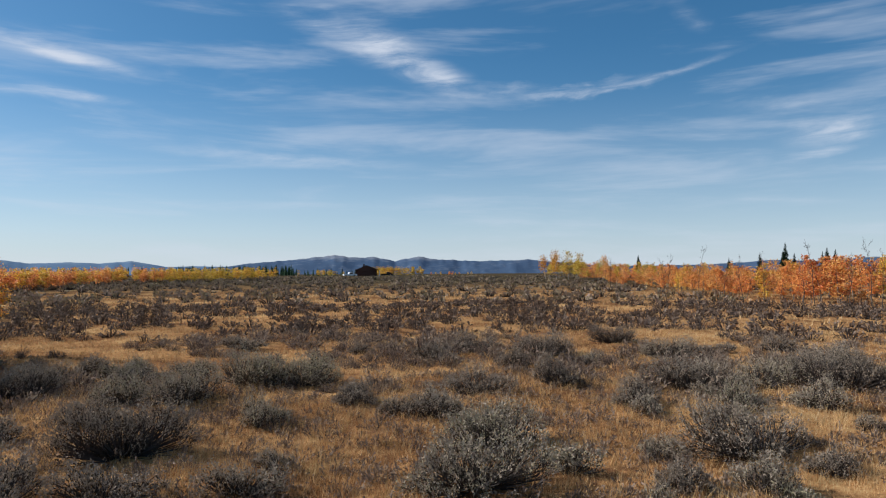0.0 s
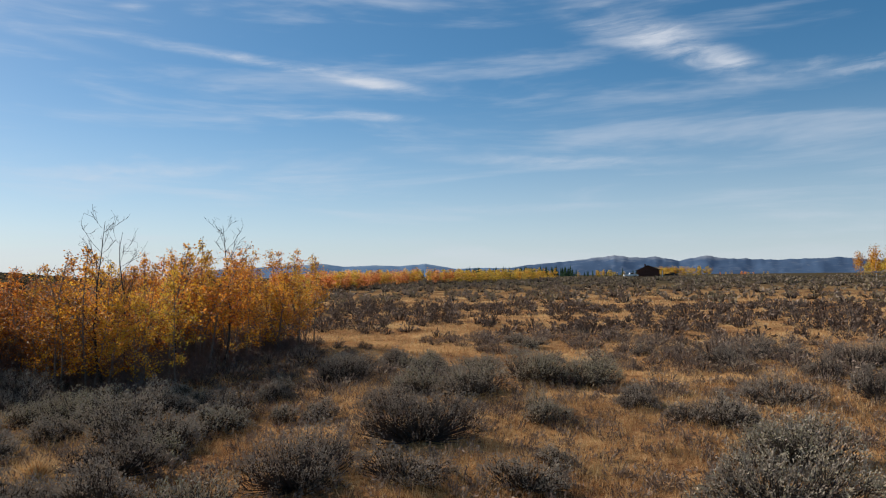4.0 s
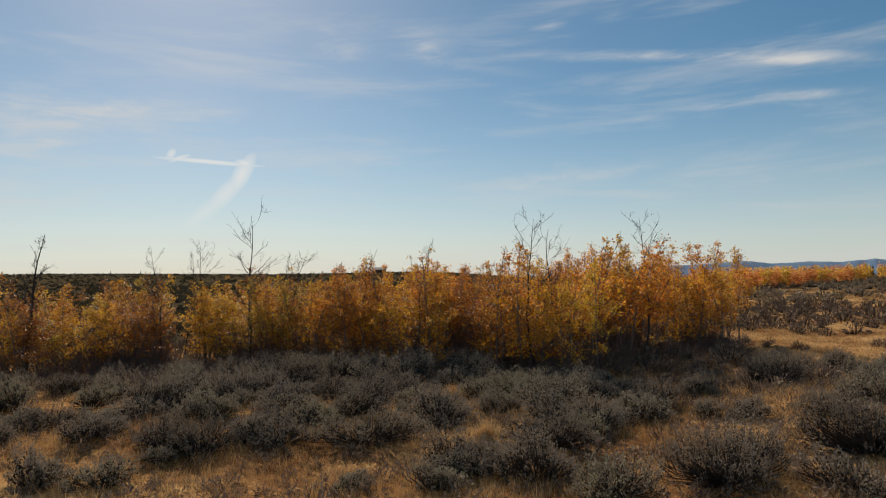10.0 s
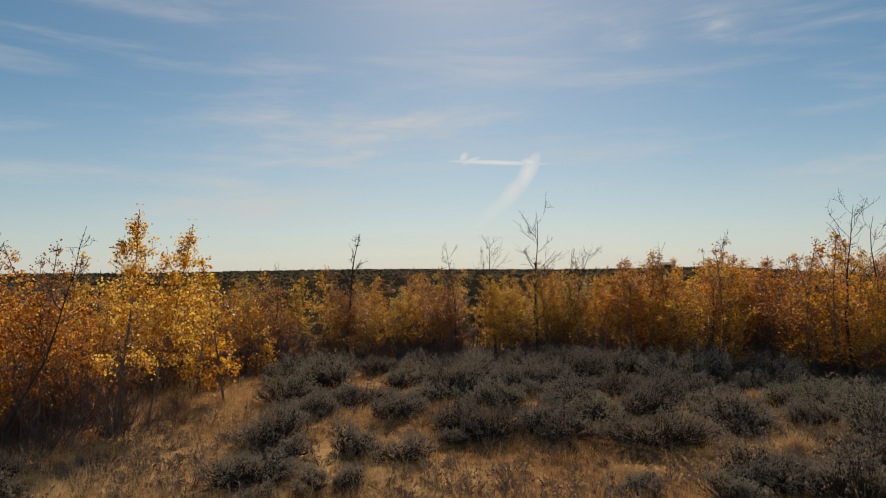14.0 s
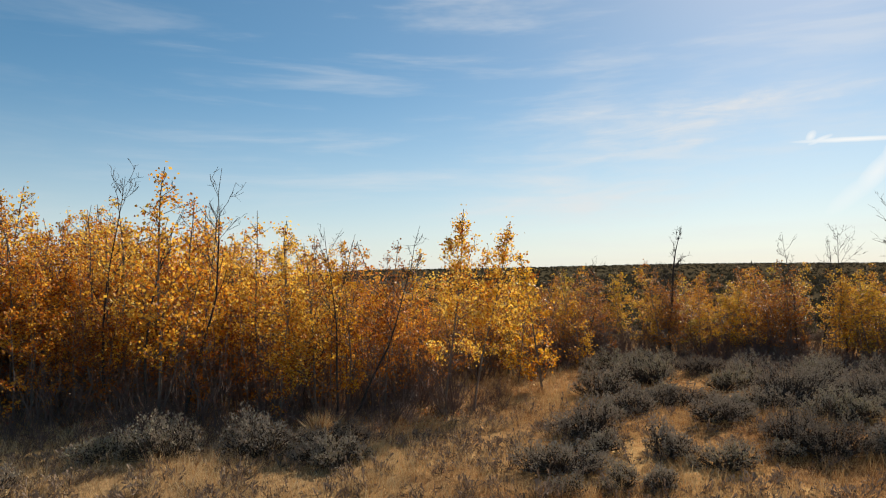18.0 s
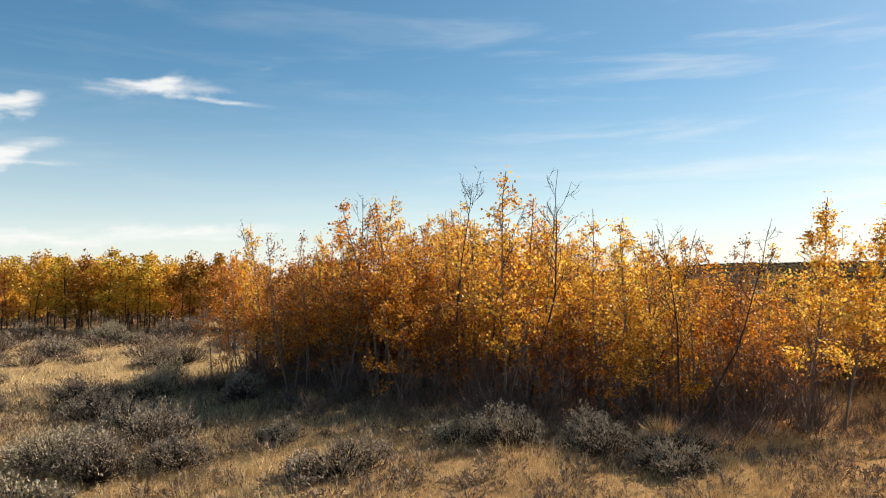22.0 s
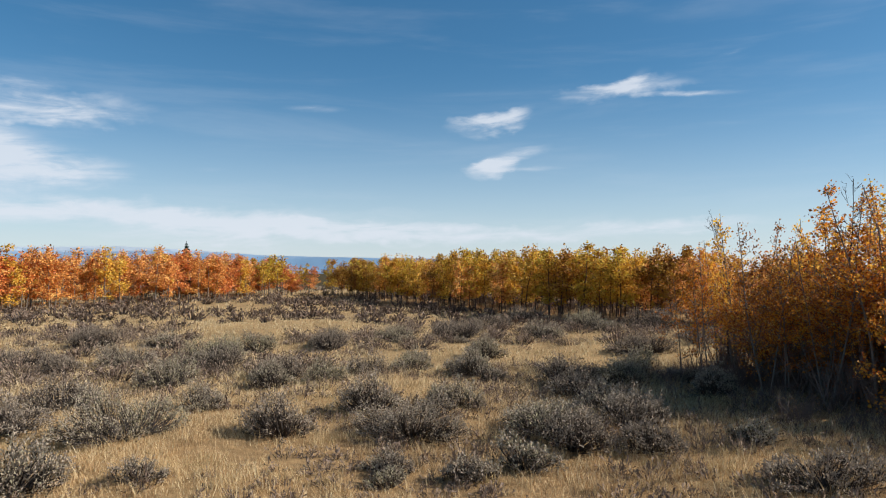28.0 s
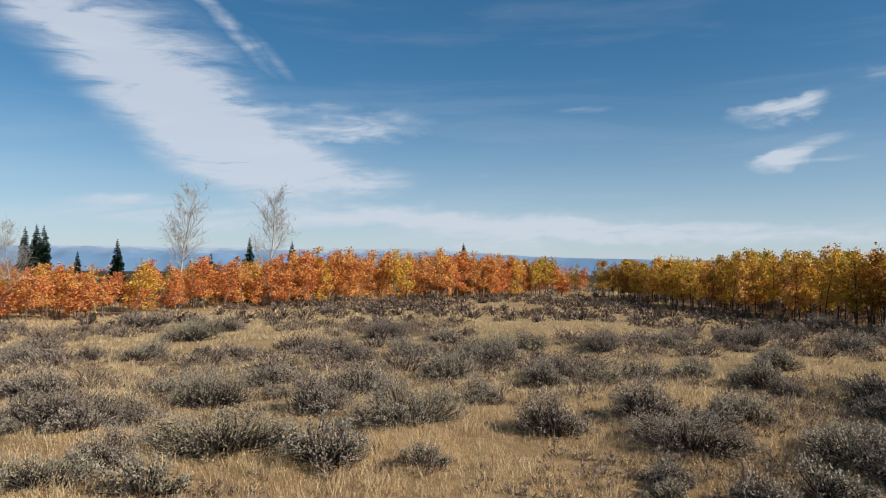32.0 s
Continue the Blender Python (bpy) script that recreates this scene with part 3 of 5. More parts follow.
def leaves_on(rng, spots, size, jitter, droop=0.0):
    """Folded four-cornered leaves at the spots."""
    n = len(spots)
    c = np.asarray(spots) + rng.normal(0, jitter, (n, 3))
    u = rng.normal(0, 1, (n, 3))
    u[:, 2] -= droop
    u /= np.linalg.norm(u, axis=1)[:, None]
    w = np.cross(u, rng.normal(0, 1, (n, 3)))
    w /= np.linalg.norm(w, axis=1)[:, None]
    nrm = np.cross(u, w)
    s = size * rng.uniform(0.65, 1.25, (n, 1))
    v = np.stack([c - u * s * 0.5, c + w * s * 0.42 + nrm * s * 0.12, c + u * s * 0.55, c - w * s * 0.42 + nrm * s * 0.12], 1)
    return v.reshape(-1, 3), np.arange(n * 4).reshape(n, 4)


def aspen_meshes(seed, h, n_leaves, leaf, low=0.28, spread=0.8, branches=24, jitter=0.07, trunk_r=0.026, bark=None, leafmat=None, sides=5, leader=0.0, stems=1, fine=True):
    """Trunk and crown of a slim young aspen of height h."""
    rng = np.random.default_rng(seed)
    v, f, spots, weight = [], [], [], []
    for s in range(stems):
        hh = h * (1.0 if s == 0 else rng.uniform(0.6, 0.92))
        off = (0, 0, 0) if s == 0 else (rng.normal(0, 0.16), rng.normal(0, 0.16), 0)
        lean = rng.normal(0, 0.06 if s == 0 else 0.14, 2)
        pts = grow(rng, (off[0], off[1], -0.08), (lean[0], lean[1], 1), hh, 9, 0.03, 0.045)
        r0 = trunk_r * (1 if s == 0 else 0.65)
        tube(v, f, pts, r0, 0.006, sides)
        pts = np.array(pts)
        for b in range(int(branches * (1 if s == 0 else 0.5))):
            u = rng.uniform(low * 0.7, 0.97) ** 0.9
            k = u * 9
            i = min(int(k), 8)
            start = pts[i] + (pts[i + 1] - pts[i]) * (k - i)
            a = rng.uniform(0, 2 * math.pi)
            length = spread * rng.uniform(0.5, 1.0) * ((1.0 - u) * 1.55 + 0.10 if u > 0.45 else 0.55 + 0.9 * u)
            length = max(length, 0.14)
            up = rng.uniform(0.25, 0.85)
            limb = grow(rng, start, (math.cos(a), math.sin(a), up), length, 4, 0.06, 0.13)
            tube(v, f, [limb[0], limb[2], limb[4]], max(r0 * 0.36 * (1.1 - u), 0.006), 0.004, 3)
            for q in range(2):
                j = rng.integers(1, 4)
                twig = grow(rng, limb[j], (rng.normal(), rng.normal(), rng.uniform(0.1, 1.0)), length * 0.5, 2, 0.08, 0.15)
                if fine:
                    tube(v, f, twig, 0.005, 0.003, 3)
                if u > low:
                    spots += [twig[1], twig[2], (twig[1] + twig[2]) / 2]
                    weight += [length] * 3
            if u > low:
                for t in np.linspace(0.3, 1.0, 5):
                    k2 = t * 4
                    i2 = min(int(k2), 3)
                    spots.append(limb[i2] + (limb[i2 + 1] - limb[i2]) * (k2 - i2))
                    weight.append(length)
        for t in np.linspace(0.75, 1.0, 8):
            k = t * 9
            i = min(int(k), 8)
            spots.append(pts[i] + (pts[i + 1] - pts[i]) * (k - i))
            weight.append(0.16 + 0.2 * leader)
    spots = np.array(spots)
    p = np.clip(np.array(weight), 0.05, None)
    # leaves gather in clumps, with gaps between
    p = p * rng.choice([0.12, 0.5, 1.0, 2.2], len(p))
    pick = rng.choice(len(spots), n_leaves, p=p / p.sum())
    lv, lf = leaves_on(rng, spots[pick], leaf, jitter, 0.3)
    return mesh_of("aspen_trunk", v, f, bark or BARK, smooth_faces=True), mesh_of("aspen_crown", lv, lf, leafmat)


def bare_meshes(seed, h, r, limbs, bark, rise=0.9, start=0.35, spread=0.42, twigs=3, fine=3, sides=6, lean=(0.0, 0.0), crook=0.06):
    """A leafless tree: trunk, and limbs that fork twice."""
    rng = np.random.default_rng(seed)
    v, f = [], []
    pts = np.array(grow(rng, (0, 0, -0.08), (lean[0] + rng.normal(0, 0.05), lean[1] + rng.normal(0, 0.05), 1), h, 10, 0.02, crook))
    tube(v, f, pts.tolist(), r, r * 0.12, sides)
    v2, f2 = [], []
    for b in range(limbs):
        u = rng.uniform(start, 0.96)
        i = min(int(u * 10), 9)
        at = pts[i] + (pts[i + 1] - pts[i]) * (u * 10 - i)
        a = rng.uniform(0, 2 * math.pi)
        length = h * spread * rng.uniform(0.5, 1.0) * (1.15 - 0.75 * u)
        limb = grow(rng, at, (math.cos(a), math.sin(a), rise * rng.uniform(0.5, 1.2)), length, 5, 0.10, 0.12)
        tube(v2, f2, limb, r * 0.34 * (1.15 - u), 0.006 * h / 5, 4)
        for q in range(twigs):
            j = rng.integers(1, 5)
            tw = grow(rng, limb[j], (limb[j] - limb[j - 1]) / length * 5 + rng.normal(0, 0.5, 3), length * 0.5, 3, 0.08, 0.16)
            tube(v2, f2, tw, r * 0.10, 0.004 * h / 5, 3)
            for k in range(fine):
                jj = rng.integers(1, 4)
                t3 = grow(rng, tw[jj], rng.normal(0, 0.6, 3) + (0, 0, 0.5), length * 0.24, 2, 0.05, 0.2)
                tube(v2, f2, t3, 0.0045 * h / 5, 0.0025 * h / 5, 3)
    return mesh_of("bare_trunk", v, f, bark, smooth_faces=True), mesh_of("bare_limbs", v2, f2, bark, smooth_faces=True)


def spruce_meshes(seed, h, width):
    rng = np.random.default_rng(seed)
    v, f = [], []
    tube(v, f, [(0, 0, -0.1), (0, 0, h * 0.5), (0, 0, h * 0.99)], h * 0.018, 0.01, 6)
    trunk = mesh_of("spruce_trunk", v, f, BARK_DEAD)
    pv, pf = [], []
    tiers = 34
    for i in range(tiers):
        u = i / (tiers - 1)
        z = h * (0.08 + 0.90 * u)
        rad = width * (1 - u) ** 0.85 * rng.uniform(0.78, 1.1) + 0.05
        for b in range(int(20 - 12 * u)):
            a = rng.uniform(0, 2 * math.pi)
            d = np.array([math.cos(a), math.sin(a), 0])
            side = np.array([-d[1], d[0], 0])
            l = rad * rng.uniform(0.7, 1.15)
            n = 6
            for k in range(n):
                t = (k + 0.4) / n
                c = d * l * t + np.array([0, 0, z - 0.25 * l * t * t + 0.05 * l])
                w = l * 0.30 * (1.15 - t) + 0.05
                for sgn in (-1, 1):
                    base = len(pv)
                    tip = c + side * sgn * w * 1.4 + d * w * 1.2 + np.array([0, 0, rng.normal(-0.03, 0.06) * l])
                    pv += [c, c + d * l * 0.20, tip + np.array([0, 0, -0.03 * l])]
                    pf.append((base, base + 1, base + 2))
                base = len(pv)
                pv += [c, c + d * l * 0.22 + np.array([0, 0, 0.03]), c + d * l * 0.05 - np.array([0, 0, 0.26 * l + 0.08])]
                pf.append((base, base + 1, base + 2))
    return trunk, mesh_of("spruce_crown", pv, np.array(pf), NEEDLE)


def mound(rng, width, height, n=5):
    """The uneven outline of a bush: gives its height over a place, 0 outside it."""
    lobes = [(rng.uniform(0, 2 * math.pi), rng.uniform(0.06, 0.40) * width, rng.uniform(0.4, 1.1)) for _ in range(n)]

    def roof(x, y):
        best = 0.0
        for a, d, s in lobes:
            q = math.hypot(x - math.cos(a) * d, y - math.sin(a) * d) / (0.33 * width)
            if q < 1:
                best = max(best, height * s * (1 - q * q) ** 0.4)
        return best
    return roof


def ribbon(v, pts, side, w0, w1):
    """A thin stem as a strip of triangles that narrows to its tip."""
    n = len(pts)
    for k in range(n - 1):
        a, b = pts[k], pts[k + 1]
        wa, wb = w0 + (w1 - w0) * k / (n - 1), w0 + (w1 - w0) * (k + 1) / (n - 1)
        v += [a - side * wa, a + side * wa, b + side * wb]
        if k < n - 2:
            v += [a - side * wa, b + side * wb, b - side * wb]


def sage_meshes(seed, width, height, stems, per_stem=19, leaf=0.033):
    """Stems and foliage of one sagebrush: a fan of crooked upright stems from one root, leafy towards the tips."""
    rng = np.random.default_rng(seed)
    roof = mound(rng, width, height)
    sv, lv, old, count = [], [], [], 0
    while count < stems:
        x, y = rng.uniform(-0.62, 0.62, 2) * width
        z = roof(x, y)
        if z < 0.04:
            continue
        count += 1
        z *= rng.uniform(0.45, 1.2) ** 0.8
        tip = np.array([x, y, z])
        root = np.array([x * 0.22, y * 0.22, -0.03])
        knee = np.array([x * 0.78, y * 0.78, z * 0.42]) + rng.normal(0, 0.05, 3)
        side = np.cross(tip - root, rng.normal(0, 1, 3))
        side /= np.linalg.norm(side)
        ribbon(sv, [root, knee, tip], side, 0.011, 0.003)
        up = tip - knee
        for k in range(per_stem):
            t = 1.06 * rng.uniform(0.02, 1.0) ** 0.6
            c = knee + up * t + rng.normal(0, 0.022, 3)
            q = up / np.linalg.norm(up) * 0.7 + rng.normal(0, 0.4, 3)
            q /= np.linalg.norm(q)
            w = np.cross(q, rng.normal(0, 1, 3))
            w /= np.linalg.norm(w)
            s = leaf * rng.uniform(0.6, 1.5)
            lv += [c, c + q * s + w * s * 0.24, c + q * s - w * s * 0.24]
            # older leaves low on the stem get the tone with inner shade in it
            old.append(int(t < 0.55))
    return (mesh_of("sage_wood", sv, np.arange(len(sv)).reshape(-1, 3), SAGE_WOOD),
            mesh_of("sage_foliage", lv, np.arange(len(lv)).reshape(-1, 3), [SAGE, SAGE_OLD_SHADED], old))


def shrub_meshes(seed, h, stems):
    """A leafless thicket shrub: thin upright stems with side twigs."""
    rng = np.random.default_rng(seed)
    v, f = [], []
    for s in range(stems):
        a = rng.uniform(0, 2 * math.pi)
        p = grow(rng, (rng.normal(0, 0.12), rng.normal(0, 0.12), -0.04), (math.cos(a) * 0.5, math.sin(a) * 0.5, 1), h * rng.uniform(0.5, 1.05), 5, 0.05, 0.12)
        tube(v, f, [p[0], p[2], p[3], p[5]], 0.009, 0.003, 3)
        for q in range(3):
            i = rng.integers(1, 5)
            tw = grow(rng, p[i], rng.normal(0, 0.7, 3) + (0, 0, 0.7), h * 0.28, 2, 0.1, 0.2)
            tube(v, f, [tw[0], tw[2]], 0.005, 0.002, 3)
    return mesh_of("shrub_stems", v, f, BARK_TWIG)


def thing(name, where, parts, label, category, group="", spin=0.0, size=(1, 1, 1)):
    """An Empty at the foot of the thing, with its parts under it."""
    e = new(name)
    e.empty_display_size = 0.2
    e.matrix_basis = Matrix.LocRotScale(Vector(where), Euler((0, 0, spin)), Vector(size))
    for pname, me in parts:
        part(pname, me, e)
    return tagged(e, label, category, group)

# ---- groves ----
def along(line, u):
    """A point at the fraction u of a line of points, and the way across it, away from the clearing."""
    p = [Vector(q) for q in line]
    lens = [(b - a).length for a, b in zip(p, p[1:])]
    s = u * sum(lens)
    for a, b, l in zip(p, p[1:], lens):
        if s <= l or b is p[-1]:
            q = a + (b - a) * (s / l)
            d = (b - a).normalized()
            n = Vector((d.y, -d.x))
            if n.dot(q) < 0:
                n = -n
            return q, n
        s -= l


def grove(seed, line, depth, count, gap, front=1.6):
    """Places for trees behind a front line, thick at the edge and thinner inside."""
    rng = random.Random(seed)
    got, tries = [], 0
    while len(got) < count and tries < count * 40:
        tries += 1
        q, n = along(line, rng.random())
        d = depth * rng.random() ** front
        p = q + n * d + Vector((rng.gauss(0, 0.25), rng.gauss(0, 0.25)))
        if all((p - g[0]).length > gap for g in got):
            got.append((p, d / depth))
    return got


def plant(name, kinds, places, heights, base_h, label, category, group, seed, wide=(0.9, 1.2), ragged=(0.80, 1.06)):
    rng = random.Random(seed)
    for p, d in places:
        az = math.degrees(math.atan2(-p.y, -p.x)) + 90.0
        h = np.interp(az, [a for a, _ in heights], [b for _, b in heights]) * rng.uniform(*ragged)
        k = rng.choice(kinds(az, d, rng))
        s = h / base_h
        w = s * rng.uniform(*wide)
        thing(name, (p.x, p.y, float(gz(p.x, p.y))), [("trunk", k[0]), ("crown", k[1])], label, category, group, rng.uniform(0, 6.28), (w, w, s))


def joined(name, items, label, category="woods"):
    """Plants that nobody could count, as one mesh: items are pairs of a mesh and its matrix."""
    mats, vs, fs, idx, base = [], [], [], [], 0
    for me, m in items:
        m = np.array(m)
        for mat in me.materials:
            if mat not in mats:
                mats.append(mat)
        co = np.empty(len(me.vertices) * 3, np.float32)
        me.vertices.foreach_get("co", co)
        lo = np.empty(len(me.loops), np.int32)
        me.loops.foreach_get("vertex_index", lo)
        mi = np.empty(len(me.polygons), np.int32)
        me.polygons.foreach_get("material_index", mi)
        k = len(me.loops) // len(me.polygons)
        f = lo.reshape(-1, k) + base
        if k == 4:
            f, mi = np.concatenate([f[:, :3], f[:, [0, 2, 3]]]), np.tile(mi, 2)
        vs.append(co.reshape(-1, 3) @ m[:3, :3].T + m[:3, 3])
        fs.append(f)
        idx.append(np.array([mats.index(q) for q in me.materials])[mi])
        base += len(me.vertices)
    me = mesh_of(name, np.concatenate(vs), np.concatenate(fs), mats, np.concatenate(idx))
    tagged(new(name, me), label, category, kind="stuff")


def plant_joined(name, kinds, places, heights, base_h, label, seed, wide=(0.9, 1.2)):
    """Far trees that nobody could count, as one mesh."""
    rng = random.Random(seed)
    mats, vs, fs, idx, base = [], [], [], [], 0
    for p, d in places:
        az = math.degrees(math.atan2(-p.y, -p.x)) + 90.0
        h = np.interp(az, [a for a, _ in heights], [b for _, b in heights]) * rng.uniform(0.80, 1.06)
        k = rng.choice(kinds(az, d, rng))
        s = h / base_h
        w = s * rng.uniform(*wide)
        m = np.array(Matrix.LocRotScale(Vector((p.x, p.y, float(gz(p.x, p.y)))), Euler((0, 0, rng.uniform(0, 6.28))), Vector((w, w, s))))
        for me in k:
            mat = me.materials[0]
            if mat not in mats:
                mats.append(mat)
            co = np.empty(len(me.vertices) * 3, np.float32)
            me.vertices.foreach_get("co", co)
            vs.append(co.reshape(-1, 3) @ m[:3, :3].T + m[:3, 3])
            lo = np.empty(len(me.loops), np.int32)
            me.loops.foreach_get("vertex_index", lo)
            fs.append(lo.reshape(-1, 4) + base)
            idx.append(np.full(len(lo) // 4, mats.index(mat)))
            base += len(me.vertices)
    me = mesh_of(name, np.concatenate(vs), np.concatenate(fs), mats, np.concatenate(idx))
    tagged(new(name, me), label, "woods", kind="stuff")


# near young aspens, 4 m tall
def near_set(seed, mat, n=1900, **kw):
    return [aspen_meshes(seed + i, 4.0, int(n * (1.0, 0.62, 0.82)[i]), 0.053, leafmat=mat, stems=1 + (i % 3 == 0), spread=1.15, branches=32, jitter=0.055, **kw) for i in range(3)]


NEAR_GOLD = near_set(100, LEAF_GOLD, 2100, low=0.14)
NEAR_ORANGE = near_set(120, LEAF_ORANGE, 1900, low=0.30)
NEAR_YELLOW = near_set(140, LEAF_YELLOW, 2100, low=0.14)
NEAR_BROWN = near_set(160, LEAF_BROWN, 1500, low=0.16)
NEAR_OLIVE = near_set(180, LEAF_OLIVE, 2000, low=0.12)

HIGH_GOLD = near_set(200, LEAF_BRIGHT, 1900, low=0.3)

# grove west of the camera: bright edge, backlit
LINE_WEST = [(-17.4, 27.0), (-15.9, 24.4), (-15.6, 19.2), (-14.2, 14.4), (-17.0, 13.0), (-18.8, 11.0), (-22.4, 9.4), (-24.6, 6.2), (-25.0, 2.0), (-22.8, -0.6)]


def kinds_west(az, d, rng):
    r = rng.random()
    if az < 45:
        return NEAR_ORANGE if r < 0.55 else NEAR_GOLD if r < 0.85 else NEAR_BROWN
    if az < 66:
        return NEAR_GOLD if r < 0.40 else NEAR_YELLOW if r < 0.5 else NEAR_ORANGE if r < 0.72 else NEAR_BROWN
    return NEAR_OLIVE if r < 0.20 else NEAR_YELLOW if r < 0.34 else NEAR_GOLD if r < 0.55 else NEAR_BROWN


west = grove(11, LINE_WEST, 8.0, 205, 0.42)
west.sort(key=lambda q: q[1])
WEST_TOPS = [(28, 3.4), (36, 4.0), (46, 3.8), (55, 3.6), (62, 3.5), (70, 3.3), (80, 3.2), (95, 3.0)]
plant_joined("aspen_woods", kinds_west, west[80:], WEST_TOPS, 4.0, "young golden aspens inside the west grove", 13, (1.1, 1.5))
plant("aspen", kinds_west, west[:80], WEST_TOPS, 4.0,
      "young aspen with golden orange autumn leaves at the sagebrush edge", "tree", "aspens of the west grove", 12, (1.0, 1.4), (0.66, 1.10))
plant_joined("aspen_woods", kinds_west, grove(14, LINE_WEST[-5:], 6.0, 62, 0.4, 1.3), [(60, 3.3), (75, 3.2), (95, 2.9)], 4.0, "dense young aspens at the brushy end of the west grove", 15, (1.1, 1.5))
# the bright clump that steps out of the grove's edge, and slim leaders above it
for x, y, h in ((-14.0, 13.6, 3.3), (-14.6, 13.2, 2.9), (-13.7, 14.6, 3.5), (-19.0, 12.0, 4.0), (-15.6, 17.6, 4.4), (-16.6, 25.0, 4.1), (-17.0, 25.6, 4.1)):
    k = NEAR_YELLOW[int(h * 10) % 3]
    thing("aspen", (x, y, float(gz(x, y))), [("trunk", k[0]), ("crown", k[1])], "young aspen with bright golden leaves down to the grass", "tree", "aspens of the west grove", x * 5, (h / 4.0 * 0.95, h / 4.0 * 0.95, h / 4.0))

# grove close to the camera: orange crowns over bare grey stems
LINE_NEAR = [(-14.2, -3.0), (-12.9, -5.2), (-11.6, -7.2), (-11.0, -9.6), (-10.7, -12.0), (-10.4, -14.6), (-10.9, -16.4)]


def kinds_near(az, d, rng):
    r = rng.random()
    if az < 112:
        return NEAR_BROWN if r < 0.45 else NEAR_ORANGE if r < 0.75 else NEAR_GOLD
    return HIGH_GOLD if r < 0.66 else NEAR_ORANGE if r < 0.88 else NEAR_BROWN


near = grove(21, LINE_NEAR, 9.0, 118, 0.45, 1.1)
near.sort(key=lambda q: q[1])
NEAR_TOPS = [(95, 2.9), (104, 3.4), (110, 3.5), (117, 3.9), (125, 4.6), (132, 4.8), (138, 4.8), (143, 4.2), (150, 3.6)]
plant_joined("aspen_woods", kinds_near, near[75:], NEAR_TOPS, 4.0, "young orange aspens inside the near grove", 23, (1.0, 1.35))
plant("aspen", kinds_near, near[:75], NEAR_TOPS, 4.0,
      "young aspen with orange crown over bare grey lower stems", "tree", "aspens of the near grove", 22, (0.85, 1.2), (0.62, 1.10))

SOUTH_END = [(-10.3, -10.0), (-10.0, -13.0), (-10.4, -16.8)]
end = sorted(grove(27, SOUTH_END, 6.0, 50, 0.4, 1.0), key=lambda q: q[1])


def kinds_end(az, d, rng):
    return NEAR_BROWN if rng.random() < 0.4 else NEAR_ORANGE


plant("aspen", kinds_end, end[:25], [(135, 4.2), (142, 3.9), (150, 3.6)], 4.0, "rust-leaved young aspen at the south end of the grove", "tree", "aspens of the near grove", 28, (0.9, 1.2), (0.7, 1.08))
plant_joined("aspen_woods", kinds_end, end[25:], [(135, 4.2), (142, 3.9), (150, 3.6)], 4.0, "rust-leaved young aspens inside the south end of the grove", 29)
TALL_YELLOW = aspen_meshes(301, 4.3, 2800, 0.056, 0.22, 1.0, 40, 0.06, leafmat=LEAF_BRIGHT, leader=0.6)
for x, y, h in ((-13.9, -3.2, 4.45), (-14.5, -2.75, 4.2)):
    thing("aspen", (x, y, float(gz(x, y))), [("trunk", TALL_YELLOW[0]), ("crown", TALL_YELLOW[1])],
          "tall bright yellow aspen standing above its neighbours", "tree", "aspens of the near grove", x, (1.0, 1.0, h / 4.3))
SAPLING = aspen_meshes(305, 2.8, 1100, 0.058, 0.05, 0.9, 24, leafmat=LEAF_GOLD)
for x, y, s in ((-16.9, -1.6, 1.2), (-18.3, -2.4, 0.8), (-21.5, -1.0, 0.85), (-20.2, -3.0, 1.0)):
    thing("aspen_sapling", (x, y, float(gz(x, y))), [("trunk", SAPLING[0]), ("crown", SAPLING[1])],
          "small golden aspen sapling among sagebrush", "tree", "aspen saplings", x * 3, (s, s, s))
# low rust-leaved shoots along the foot of the near grove
SHOOTS = [aspen_meshes(340 + i, 2.2, 480, 0.058, 0.05, 0.75, 16, 0.06, 0.014, leafmat=LEAF_BROWN if i else LEAF_ORANGE) for i in range(3)]
for i, (q, d) in enumerate(grove(36, LINE_NEAR, 4.5, 95, 0.32, 1.0)):
    s = 0.7 + 0.5 * ((i * 37) % 10) / 10
    k = SHOOTS[i % 3]
    thing("aspen_shoot", (q.x, q.y, float(gz(q.x, q.y))), [("trunk", k[0]), ("crown", k[1])], "knee-to-head-high rust-leaved aspen shoot at the grove foot", "tree", "aspen shoots", i * 2.4, (s, s, s))
LINE_GAP = [(-17.4, -4.6), (-18.6, -2.6), (-21.0, -1.4), (-23.0, -0.8)]
gap = sorted(grove(31, LINE_GAP, 5.0, 44, 0.5), key=lambda q: q[1])


def kinds_gap(az, d, rng):
    r = rng.random()
    return NEAR_BROWN if r < 0.6 else NEAR_ORANGE if r < 0.8 else NEAR_GOLD


plant("aspen", kinds_gap, gap[:20], [(80, 2.6), (95, 2.5), (110, 2.8)], 4.0, "low brownish young aspen with thin foliage", "tree", "aspens between the groves", 32)
plant_joined("aspen_woods", kinds_gap, gap[20:], [(80, 2.6), (95, 2.5), (110, 2.8)], 4.0, "low brownish young aspens between the groves", 33)

